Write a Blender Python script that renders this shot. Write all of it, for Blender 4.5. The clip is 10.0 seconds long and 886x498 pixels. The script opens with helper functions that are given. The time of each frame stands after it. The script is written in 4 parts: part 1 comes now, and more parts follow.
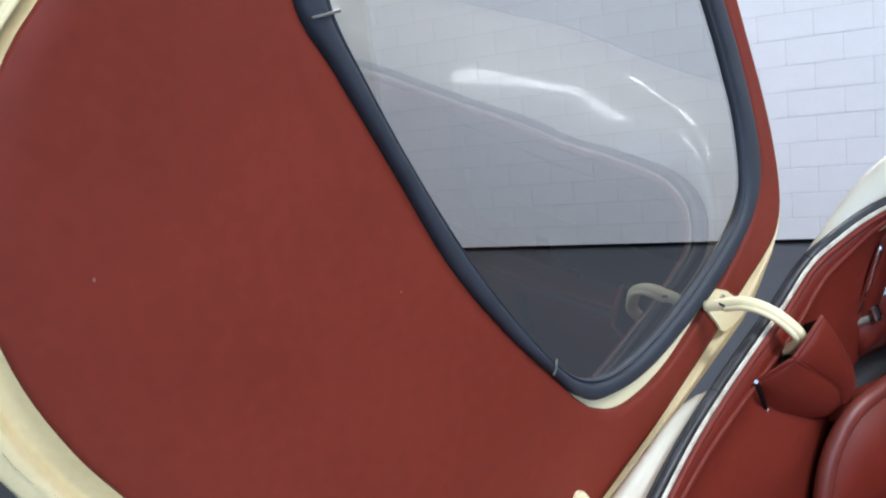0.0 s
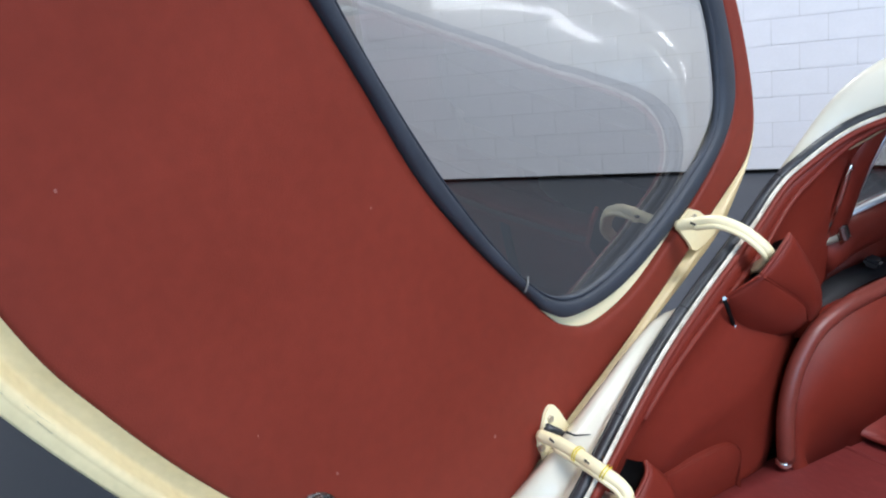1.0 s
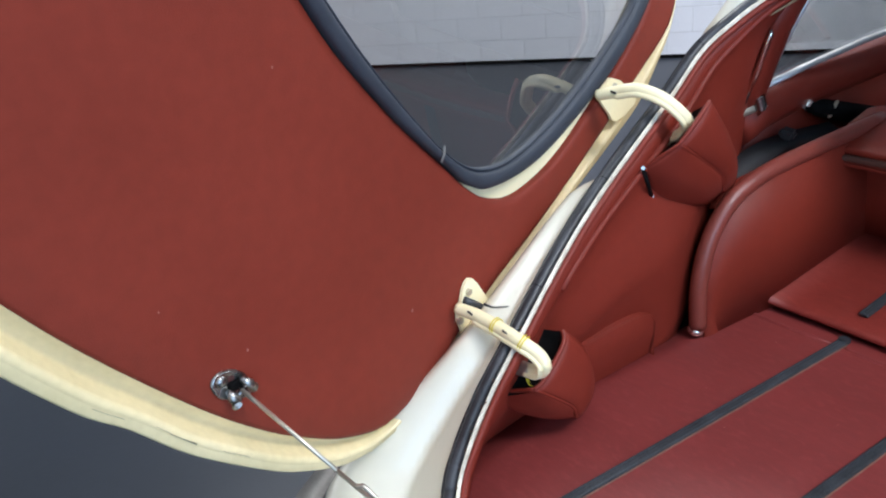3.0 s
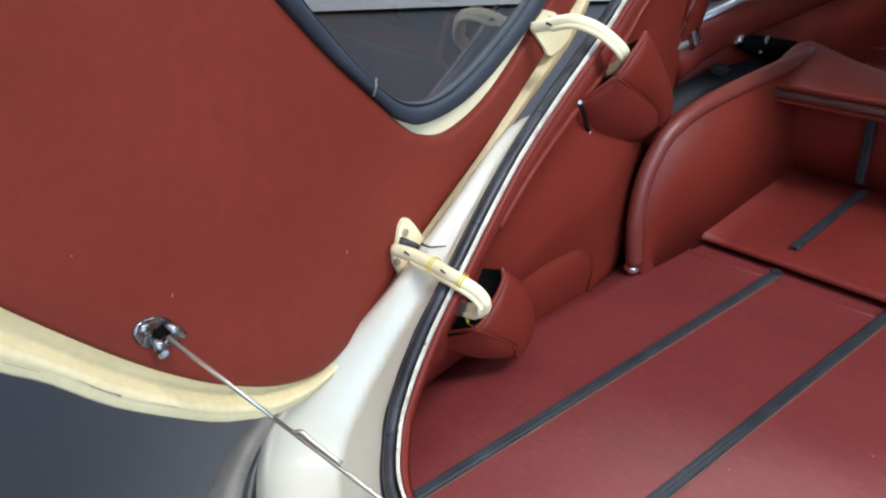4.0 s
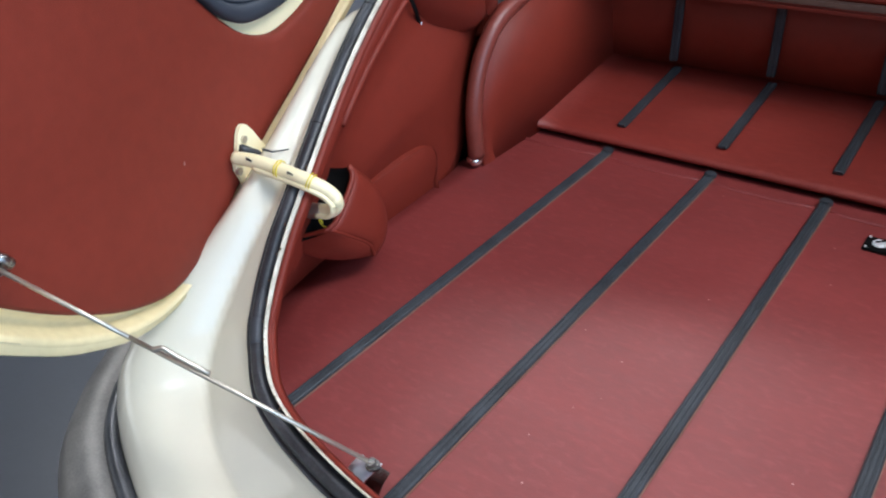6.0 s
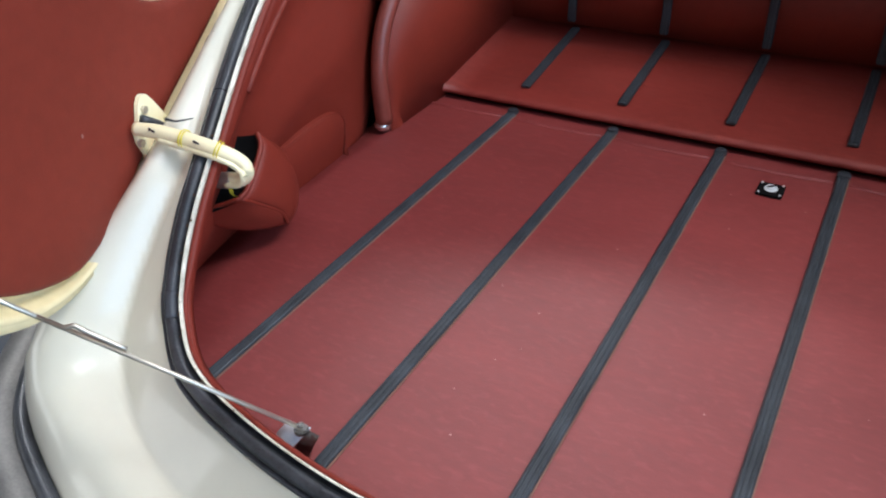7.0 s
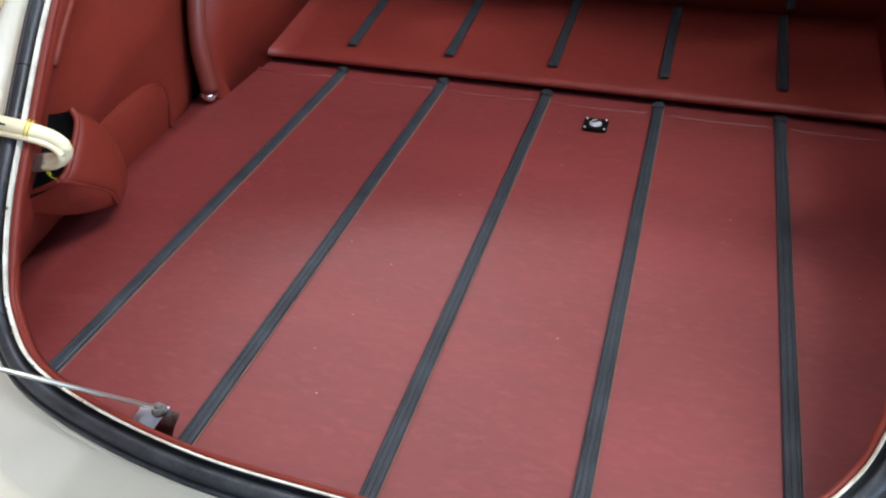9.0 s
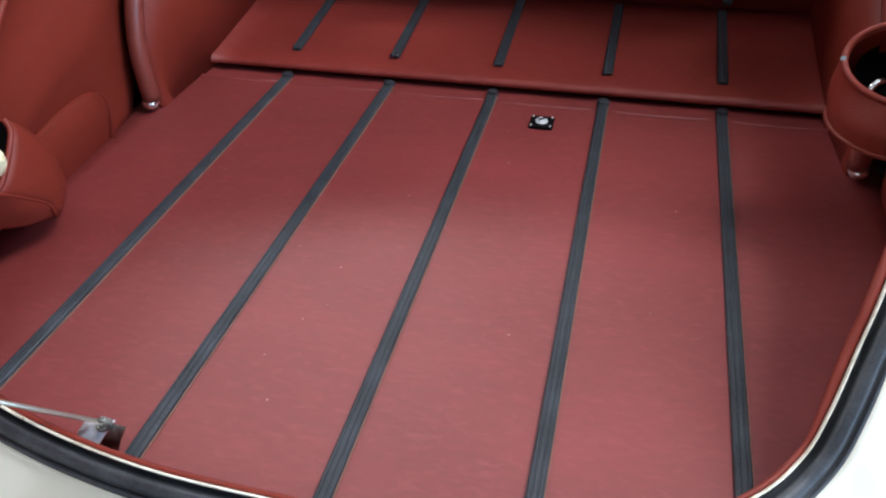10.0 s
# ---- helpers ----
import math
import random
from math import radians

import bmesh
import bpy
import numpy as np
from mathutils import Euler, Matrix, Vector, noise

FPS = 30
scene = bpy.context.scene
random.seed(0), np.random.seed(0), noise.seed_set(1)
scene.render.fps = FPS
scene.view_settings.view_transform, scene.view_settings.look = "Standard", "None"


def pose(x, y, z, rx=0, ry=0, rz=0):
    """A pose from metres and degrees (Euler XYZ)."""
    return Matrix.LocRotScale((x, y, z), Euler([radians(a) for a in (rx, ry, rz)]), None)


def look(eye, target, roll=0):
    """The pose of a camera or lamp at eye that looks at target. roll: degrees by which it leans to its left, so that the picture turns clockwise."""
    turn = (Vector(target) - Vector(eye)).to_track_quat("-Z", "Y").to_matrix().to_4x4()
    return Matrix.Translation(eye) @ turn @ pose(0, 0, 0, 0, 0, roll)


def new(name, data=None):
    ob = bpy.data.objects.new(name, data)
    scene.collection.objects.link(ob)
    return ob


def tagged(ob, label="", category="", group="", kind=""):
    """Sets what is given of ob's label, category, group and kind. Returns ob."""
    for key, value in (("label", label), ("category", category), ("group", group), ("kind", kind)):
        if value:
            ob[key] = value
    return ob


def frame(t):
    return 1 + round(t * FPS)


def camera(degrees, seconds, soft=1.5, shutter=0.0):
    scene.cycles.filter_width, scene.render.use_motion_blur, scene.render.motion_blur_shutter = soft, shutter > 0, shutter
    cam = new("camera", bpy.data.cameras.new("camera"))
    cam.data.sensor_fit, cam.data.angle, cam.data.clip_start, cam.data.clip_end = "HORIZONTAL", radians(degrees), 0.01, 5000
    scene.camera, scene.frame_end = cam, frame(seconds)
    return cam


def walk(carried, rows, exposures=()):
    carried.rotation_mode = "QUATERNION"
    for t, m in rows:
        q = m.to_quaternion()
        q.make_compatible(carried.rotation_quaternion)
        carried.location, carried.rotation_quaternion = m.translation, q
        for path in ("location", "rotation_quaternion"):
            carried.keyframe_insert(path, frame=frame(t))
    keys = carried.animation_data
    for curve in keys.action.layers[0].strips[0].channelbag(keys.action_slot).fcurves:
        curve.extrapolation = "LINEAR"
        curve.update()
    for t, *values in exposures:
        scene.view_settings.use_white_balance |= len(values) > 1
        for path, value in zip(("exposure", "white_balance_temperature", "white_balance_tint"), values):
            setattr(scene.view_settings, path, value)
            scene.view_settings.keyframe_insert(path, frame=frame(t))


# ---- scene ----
cam = camera(57.6, 10.0, soft=2.1)
PATH = [
    (0, (0.247, -1.15, 1.417), (-1.502, -0.26, 1.031), -7.3),
    (0.5, (0.257, -1.144, 1.408), (-1.477, -0.263, 0.941), -7.5),
    (1, (0.258, -1.142, 1.396), (-1.447, -0.252, 0.847), -7.5),
    (1.5, (0.251, -1.138, 1.385), (-1.42, -0.232, 0.763), -7.2),
    (2, (0.248, -1.13, 1.375), (-1.386, -0.209, 0.682), -7.3),
    (2.5, (0.244, -1.125, 1.366), (-1.351, -0.183, 0.611), -7.2),
    (4, (0.211, -1.112, 1.322), (-1.196, -0.045, 0.384), -5.9),
    (4.5, (0.204, -1.114, 1.306), (-1.125, 0.009, 0.319), -6.0),
    (5, (0.203, -1.119, 1.296), (-1.039, 0.054, 0.256), -6.3),
    (5.5, (0.208, -1.126, 1.287), (-0.955, 0.09, 0.206), -6.3),
    (7, (0.204, -1.154, 1.269), (-0.658, 0.206, 0.083), -4.4),
    (7.5, (0.204, -1.157, 1.266), (-0.559, 0.238, 0.052), -3.7),
    (8, (0.204, -1.16, 1.263), (-0.457, 0.265, 0.025), -3.2),
    (8.5, (0.208, -1.163, 1.259), (-0.373, 0.284, 0.006), -3.0),
    (9, (0.208, -1.167, 1.251), (-0.295, 0.304, -0.008), -2.6),
    (9.5, (0.216, -1.167, 1.248), (-0.236, 0.318, -0.014), -2.5),
    (10, (0.22, -1.165, 1.244), (-0.188, 0.34, -0.008), -2.3),
]
walk(cam, [(t, look(eye, target, roll)) for t, eye, target, roll in PATH], [(0, -0.34), (0.5, -0.22), (1.0, -0.20), (4.0, -0.17), (5.5, -0.23), (8.0, -0.23), (10, -0.12)])

# ---- world and light ----
world = bpy.data.worlds.new("world")
scene.world = world
world.use_nodes = True
world.node_tree.nodes["Background"].inputs[0].default_value = (0.55, 0.62, 0.72, 1)
world.node_tree.nodes["Background"].inputs[1].default_value = 0.25


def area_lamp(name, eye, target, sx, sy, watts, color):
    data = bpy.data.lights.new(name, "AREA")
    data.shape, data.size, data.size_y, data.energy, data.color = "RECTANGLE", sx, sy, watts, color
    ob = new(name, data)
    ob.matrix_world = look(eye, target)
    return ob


# tones of the added lamps: neutral fill, blue fill, ceiling panels
FILL_NEUTRAL = (0.90, 0.95, 1.0)
FILL_BLUE = (0.45, 0.69, 1.0)
FILL_CEILING = (0.89, 0.935, 1.0)


# ---- materials ----
def material(name, color, rough=0.5, metal=0.0, vary=0.15, scale=6.0, fine=0.0, fine_scale=300.0, spec=0.5, coat=0.0, stretch=(1, 1, 1), tint=None, streak=0.0):
    m = bpy.data.materials.new(name)
    m.use_nodes = True
    nt = m.node_tree
    b = nt.nodes["Principled BSDF"]
    b.inputs["Roughness"].default_value = rough
    b.inputs["Metallic"].default_value = metal
    b.inputs["Specular IOR Level"].default_value = spec
    b.inputs["Coat Weight"].default_value = coat
    b.inputs["Coat Roughness"].default_value = 0.06
    tc = nt.nodes.new("ShaderNodeTexCoord")
    mp = nt.nodes.new("ShaderNodeMapping")
    mp.inputs["Scale"].default_value = stretch
    nt.links.new(tc.outputs["Object"], mp.inputs["Vector"])
    n1 = nt.nodes.new("ShaderNodeTexNoise")
    n1.inputs["Scale"].default_value, n1.inputs["Detail"].default_value = scale, 6
    nt.links.new(mp.outputs["Vector"], n1.inputs["Vector"])
    n2 = nt.nodes.new("ShaderNodeTexNoise")
    n2.inputs["Scale"].default_value, n2.inputs["Detail"].default_value = scale * 14, 3
    nt.links.new(mp.outputs["Vector"], n2.inputs["Vector"])
    add = nt.nodes.new("ShaderNodeMix")
    add.inputs[0].default_value = 0.35
    nt.links.new(n1.outputs["Fac"], add.inputs[2])
    nt.links.new(n2.outputs["Fac"], add.inputs[3])
    ramp = nt.nodes.new("ShaderNodeValToRGB")
    lo = [c * (1 - vary) for c in color]
    hi = [min(1, c * (1 + vary)) for c in (tint or color)]
    ramp.color_ramp.elements[0].position, ramp.color_ramp.elements[1].position = 0.3, 0.7
    ramp.color_ramp.elements[0].color, ramp.color_ramp.elements[1].color = (*lo, 1), (*hi, 1)
    nt.links.new(add.outputs[0], ramp.inputs["Fac"])
    nt.links.new(ramp.outputs["Color"], b.inputs["Base Color"])
    rr = nt.nodes.new("ShaderNodeMapRange")
    rr.inputs["To Min"].default_value, rr.inputs["To Max"].default_value = max(0.02, rough * 0.85), min(1, rough * 1.15)
    nt.links.new(n1.outputs["Fac"], rr.inputs["Value"])
    nt.links.new(rr.outputs["Result"], b.inputs["Roughness"])
    if fine:
        v = nt.nodes.new("ShaderNodeTexVoronoi")
        v.inputs["Scale"].default_value = fine_scale
        nt.links.new(mp.outputs["Vector"], v.inputs["Vector"])
        bump = nt.nodes.new("ShaderNodeBump")
        bump.inputs["Strength"].default_value, bump.inputs["Distance"].default_value = fine, 0.001
        mix = nt.nodes.new("ShaderNodeMath")
        mix.operation = "ADD"
        nt.links.new(v.outputs["Distance"], mix.inputs[0])
        nt.links.new(n1.outputs["Fac"], mix.inputs[1])
        nt.links.new(mix.outputs[0], bump.inputs["Height"])
        if streak:
            # long shallow wrinkles across the sheet, which also break up its sheen
            mp2 = nt.nodes.new("ShaderNodeMapping")
            mp2.inputs["Scale"].default_value = (6, 25, 6)
            mp2.inputs["Rotation"].default_value = (0, 0, 0.12)
            nt.links.new(tc.outputs["Object"], mp2.inputs["Vector"])
            n3 = nt.nodes.new("ShaderNodeTexNoise")
            n3.inputs["Scale"].default_value, n3.inputs["Detail"].default_value = 2.2, 5
            n3.inputs["Roughness"].default_value = 0.65
            nt.links.new(mp2.outputs["Vector"], n3.inputs["Vector"])
            b2 = nt.nodes.new("ShaderNodeBump")
            b2.inputs["Strength"].default_value, b2.inputs["Distance"].default_value = streak, 0.004
            nt.links.new(n3.outputs["Fac"], b2.inputs["Height"])
            nt.links.new(b2.outputs["Normal"], bump.inputs["Normal"])
            mul = nt.nodes.new("ShaderNodeMath")
            mul.operation = "MULTIPLY_ADD"
            mul.inputs[1].default_value, mul.inputs[2].default_value = 0.22, rough - 0.11
            nt.links.new(n3.outputs["Fac"], mul.inputs[0])
            nt.links.new(mul.outputs[0], b.inputs["Roughness"])
            # pale worn streaks in the cloth, with some of its sheen painted in
            wr = nt.nodes.new("ShaderNodeMapRange")
            wr.inputs["From Min"].default_value, wr.inputs["From Max"].default_value = 0.52, 0.80
            wr.inputs["To Min"].default_value, wr.inputs["To Max"].default_value = 0.0, 0.40
            nt.links.new(n3.outputs["Fac"], wr.inputs["Value"])
            worn = nt.nodes.new("ShaderNodeMix")
            worn.data_type = "RGBA"
            worn.inputs[7].default_value = (color[0] * 1.35, color[1] * 1.7, color[2] * 1.7, 1)
            nt.links.new(wr.outputs["Result"], worn.inputs[0])
            nt.links.new(ramp.outputs["Color"], worn.inputs[6])
            # short fine scuffs that lie mostly across the load floor
            mp3 = nt.nodes.new("ShaderNodeMapping")
            mp3.inputs["Scale"].default_value = (36, 85, 36)
            mp3.inputs["Rotation"].default_value = (0, 0, -0.22)
            nt.links.new(tc.outputs["Object"], mp3.inputs["Vector"])
            n4 = nt.nodes.new("ShaderNodeTexNoise")
            n4.inputs["Scale"].default_value, n4.inputs["Detail"].default_value = 1.6, 4
            n4.inputs["Distortion"].default_value = 0.6
            nt.links.new(mp3.outputs["Vector"], n4.inputs["Vector"])
            wr2 = nt.nodes.new("ShaderNodeMapRange")
            wr2.inputs["From Min"].default_value, wr2.inputs["From Max"].default_value = 0.52, 0.75
            wr2.inputs["To Min"].default_value, wr2.inputs["To Max"].default_value = 0.0, 0.42
            nt.links.new(n4.outputs["Fac"], wr2.inputs["Value"])
            scuff = nt.nodes.new("ShaderNodeMix")
            scuff.data_type = "RGBA"
            scuff.inputs[7].default_value = (color[0] * 1.4, color[1] * 2.0, color[2] * 2.0, 1)
            nt.links.new(wr2.outputs["Result"], scuff.inputs[0])
            nt.links.new(worn.outputs[2], scuff.inputs[6])
            nt.links.new(scuff.outputs[2], b.inputs["Base Color"])
        nt.links.new(bump.outputs["Normal"], b.inputs["Normal"])
    return m


RED = material("red_leather", (0.190, 0.0232, 0.0130), 0.48, vary=0.13, scale=5, fine=0.25, fine_scale=700, spec=0.30)
# greyer than the trim: rubbing, plus the roll's gloss put into the colour
RED_ROLL = material("worn_sheen_leather_roll", (0.205, 0.042, 0.030), 0.36, vary=0.2, scale=14, fine=0.2, fine_scale=500, spec=0.55)
RED_LID = material("red_vinyl", (0.200, 0.0290, 0.0168), 0.52, vary=0.14, scale=4, fine=0.24, fine_scale=800, spec=0.22)
# same cloth twice: bluish sheen in the floor's base, warm bounce in the panel's
RED_FLOOR = material("red_leathercloth", (0.195, 0.0262, 0.0240), 0.52, vary=0.14, scale=7, fine=0.09, fine_scale=600, spec=0.60, stretch=(0.6, 1.6, 1), streak=0.07)
RED_FOLD = material("red_leathercloth_panel", (0.208, 0.0262, 0.0190), 0.46, vary=0.14, scale=7, fine=0.2, fine_scale=600, spec=0.36, stretch=(0.6, 1.6, 1), streak=0.06)
CREAM = material("cream_paint", (0.93, 0.79, 0.49), 0.35, vary=0.06, scale=9)
# darker copy of the cream, with the lid flange's shade in its colour
CREAM_SHADED = material("shaded_cream_paint", (0.78, 0.630, 0.345), 0.38, vary=0.08, scale=7, tint=(0.84, 0.690, 0.41))
WHITE = material("white_body_paint", (0.715, 0.656, 0.525), 0.4, vary=0.03, scale=3, coat=1.0)
WHITE.node_tree.nodes["Principled BSDF"].inputs["Coat Roughness"].default_value = 0.06
IVORY = material("worn_flange_paint", (0.50, 0.42, 0.30), 0.45, vary=0.25, scale=40, tint=(0.78, 0.73, 0.61))
RAIL = material("dull_brass_rail", (0.13, 0.075, 0.06), 0.32, 0.5, vary=0.25, scale=50)
# base darkened to stand in for reflections of dark surroundings
DARK_CHROME = material("dark_reflecting_chrome", (0.17, 0.165, 0.17), 0.16, 1.0, vary=0.2, scale=60)
TAN = material("tan_felt_edge", (0.34, 0.23, 0.13), 0.8, vary=0.2, scale=60)
# chrome whose dim reflections are put into its base colour
BRACKET = material("darkened_chrome", (0.30, 0.29, 0.28), 0.27, 1.0, vary=0.2, scale=60)
RUBBER = material("black_rubber", (0.020, 0.0205, 0.024), 0.36, vary=0.5, scale=26, spec=0.38, tint=(0.044, 0.045, 0.050))
STRIP = material("ribbed_rubber_strip", (0.021, 0.023, 0.027), 0.55, vary=0.45, scale=22, tint=(0.034, 0.038, 0.044), spec=0.35)
SEAL_GREY = material("window_rubber", (0.030, 0.035, 0.047), 0.58, vary=0.2, scale=25)
CHROME = material("chrome", (0.80, 0.79, 0.77), 0.14, 1.0, vary=0.05, scale=30)
STEEL = material("plated_steel", (0.60, 0.54, 0.45), 0.36, 0.8, vary=0.15, scale=60)
BARREL = material("bright_key_barrel", (0.86, 0.86, 0.86), 0.35, 0.4, vary=0.1, scale=60)
ALUMINIUM = material("dull_aluminium", (0.62, 0.62, 0.62), 0.45, 0.6, vary=0.1, scale=60)
BRIGHT_ALU = material("bright_aluminium", (0.72, 0.74, 0.77), 0.42, 0.35, vary=0.15, scale=60)
# plain black parts, and sheets that stand in for shade in hollows
BLACK = material("black_and_shade", (0.004, 0.0035, 0.0035), 0.85, vary=0.1, spec=0.1)
WEBBING = material("black_webbing", (0.022, 0.023, 0.026), 0.6, vary=0.3, scale=80)
JOINT_GREY = material("grey_rubber_joint", (0.16, 0.15, 0.14), 0.5)
YELLOW = material("yellow_cord", (0.75, 0.58, 0.03), 0.6, vary=0.1)
INK = material("dark_ink", (0.02, 0.02, 0.02), 0.7, vary=0.1)
FLOOR = material("painted_concrete", (0.0185, 0.0235, 0.034), 0.42, vary=0.12, scale=1.5, fine=0.1, fine_scale=60)
BLOCK = material("white_painted_block", (0.80, 0.79, 0.835), 0.7, vary=0.04, scale=5, fine=0.5, fine_scale=120)
JOINT = material("painted_mortar", (0.62, 0.61, 0.62), 0.85, vary=0.08, scale=12)
PLASTER = material("white_plaster", (0.72, 0.72, 0.72), 0.8, vary=0.04, scale=2, fine=0.2, fine_scale=80)
DUSTY = material("dusty_rubber", (0.045, 0.047, 0.054), 0.55, vary=0.3, scale=60)
TYRE = material("tyre_rubber", (0.02, 0.02, 0.02), 0.7, vary=0.2, scale=20)
BUMPER = material("bumper_chrome", (0.20, 0.185, 0.17), 0.55, 0.6, vary=0.35, scale=22)
GUTTER = material("stained_gutter_paint", (0.10, 0.062, 0.035), 0.6, vary=0.6, scale=18, tint=(0.30, 0.24, 0.16))
GLUE = material("dusty_glue_line", (0.20, 0.10, 0.07), 0.8, vary=0.3, scale=60)


def glass(name, tint, rough=0.0):
    m = bpy.data.materials.new(name)
    m.use_nodes = True
    nt = m.node_tree
    nt.nodes.remove(nt.nodes["Principled BSDF"])
    tr = nt.nodes.new("ShaderNodeBsdfTransparent")
    tr.inputs[0].default_value = (*tint, 1)
    gl = nt.nodes.new("ShaderNodeBsdfGlossy")
    gl.inputs["Roughness"].default_value = rough
    lw = nt.nodes.new("ShaderNodeLayerWeight")
    lw.inputs["Blend"].default_value = 0.5
    pw = nt.nodes.new("ShaderNodeMath")
    pw.operation = "POWER"
    pw.inputs[1].default_value = 4.0
    nt.links.new(lw.outputs["Facing"], pw.inputs[0])
    fr = nt.nodes.new("ShaderNodeMath")
    fr.operation = "MULTIPLY_ADD"
    fr.inputs[1].default_value, fr.inputs[2].default_value = 0.85, 0.20
    nt.links.new(pw.outputs[0], fr.inputs[0])
    mx = nt.nodes.new("ShaderNodeMixShader")
    nt.links.new(fr.outputs[0], mx.inputs[0])
    nt.links.new(tr.outputs[0], mx.inputs[1])
    nt.links.new(gl.outputs[0], mx.inputs[2])
    nt.links.new(mx.outputs[0], nt.nodes["Material Output"].inputs[0])
    return m


GLASS = glass("window_glass", (0.66, 0.668, 0.655))
# dark tint made up for the unseen front panes, to dim the cabin
DARK_GLASS = glass("tinted_glass", (0.35, 0.37, 0.37))


def glow(name, color, strength):
    m = bpy.data.materials.new(name)
    m.use_nodes = True
    b = m.node_tree.nodes["Principled BSDF"]
    b.inputs["Base Color"].default_value = (0.8, 0.8, 0.8, 1)
    b.inputs["Emission Color"].default_value = (*color, 1)
    b.inputs["Emission Strength"].default_value = strength
    return m


# ---- mesh helpers ----
def mesh_object(name, verts, faces, mat, parent=None, label="", smooth=True, solid=0.0, offset=0.0, bevel=0.0):
    me = bpy.data.meshes.new(name)
    me.from_pydata([tuple(v) for v in verts], [], faces)
    me.materials.append(mat)
    if smooth:
        me.polygons.foreach_set("use_smooth", [True] * len(me.polygons))
    me.update()
    ob = new(name, me)
    if parent is not None:
        ob.parent = parent
    if solid:
        md = ob.modifiers.new("thick", "SOLIDIFY")
        md.thickness, md.offset = solid, offset
    if bevel:
        md = ob.modifiers.new("bevel", "BEVEL")
        md.width, md.segments, md.limit_method = bevel, 2, "ANGLE"
    if label:
        ob["label"] = label
    return ob


def part(name, bm, mat, parent=None, label="", smooth=False):
    me = bpy.data.meshes.new(name)
    bm.to_mesh(me)
    bm.free()
    me.materials.append(mat)
    if smooth:
        me.polygons.foreach_set("use_smooth", [True] * len(me.polygons))
    ob = new(name, me)
    if parent is not None:
        ob.parent = parent
    if label:
        ob["label"] = label
    return ob


def spline(points, n):
    """Catmull-Rom through the points, n steps between two of them."""
    p = [np.array(q, float) for q in points]
    p = [2 * p[0] - p[1]] + p + [2 * p[-1] - p[-2]]
    out = []
    for i in range(1, len(p) - 2):
        a, b, c, d = p[i - 1:i + 3]
        for k in range(n):
            u = k / n
            out.append(0.5 * (2 * b + (c - a) * u + (2 * a - 5 * b + 4 * c - d) * u * u + (3 * b - a - 3 * c + d) * u ** 3))
    out.append(p[-2])
    return out


def grid(rows, closed=False, wrap=False):
    """Vertices and faces of a sheet through rows of points. closed: each row is a ring; wrap: the last row joins the first."""
    m = len(rows[0])
    verts = [p for r in rows for p in r]
    faces = []
    nr = len(rows)
    for i in range(nr if wrap else nr - 1):
        for j in range(m if closed else m - 1):
            a, b = i * m + j, i * m + (j + 1) % m
            c, d = ((i + 1) % nr) * m + (j + 1) % m, ((i + 1) % nr) * m + j
            faces.append((a, b, c, d))
    return verts, faces


def tube(points, radius, segs=12, flat=1.0, caps=True, up=(0, 0, 1)):
    """Vertices and faces of a rod along the points; radius may be a list; flat squeezes it along its second axis."""
    pts = [Vector(p) for p in points]
    rows = []
    upv = Vector(up)
    for i, p in enumerate(pts):
        t = (pts[min(i + 1, len(pts) - 1)] - pts[max(i - 1, 0)]).normalized()
        a = t.cross(upv)
        if a.length < 1e-4:
            a = t.cross(Vector((1, 0.1, 0)))
        a.normalize()
        b = a.cross(t)
        r = radius[i] if isinstance(radius, (list, tuple)) else radius
        rows.append([p + a * (r * math.cos(k)) + b * (r * flat * math.sin(k)) for k in [2 * math.pi * j / segs for j in range(segs)]])
    v, f = grid(rows, closed=True)
    if caps:
        f.append(tuple(range(segs))[::-1])
        f.append(tuple((len(rows) - 1) * segs + j for j in range(segs)))
    return v, f


def box_bm(sx, sy, sz, m=None, bevel=0.0, segs=2):
    bm = bmesh.new()
    bmesh.ops.create_cube(bm, size=1)
    bmesh.ops.scale(bm, vec=(sx, sy, sz), verts=bm.verts)
    if bevel:
        bmesh.ops.bevel(bm, geom=bm.edges[:], offset=bevel, segments=segs, affect="EDGES")
    if m is not None:
        bmesh.ops.transform(bm, matrix=m, verts=bm.verts)
    return bm


def disc_bm(r, depth, m=None, segs=20, bevel=0.0, r2=None):
    bm = bmesh.new()
    bmesh.ops.create_cone(bm, cap_ends=True, segments=segs, radius1=r, radius2=r if r2 is None else r2, depth=depth)
    if bevel:
        bmesh.ops.bevel(bm, geom=[e for e in bm.edges if len(e.link_faces) == 2 and e.calc_face_angle() > 0.8], offset=bevel, segments=2, affect="EDGES")
    if m is not None:
        bmesh.ops.transform(bm, matrix=m, verts=bm.verts)
    return bm


def empty(name, label="", category="", group="", kind="", at=(0, 0, 0)):
    ob = new(name)
    ob.location = at
    ob.empty_display_size = 0.1
    return tagged(ob, label, category, group, kind)

# ---- the garage ----
TURN = 35.0
ROOM = pose(-4.6, 3.15, 0, 0, 0, TURN)          # x along the block wall, -y into the room
U0, U1, V1, H = -6.0, 8.2, 8.8, 4.0
COURSE, LENGTH = 0.182, 0.364


def room_box(name, u0, u1, v0, v1, z0, z1, mat, label):
    bm = box_bm(u1 - u0, v1 - v0, z1 - z0, ROOM @ pose((u0 + u1) / 2, -(v0 + v1) / 2, (z0 + z1) / 2))
    return tagged(part(name, bm, mat), label, "", "", "structure")


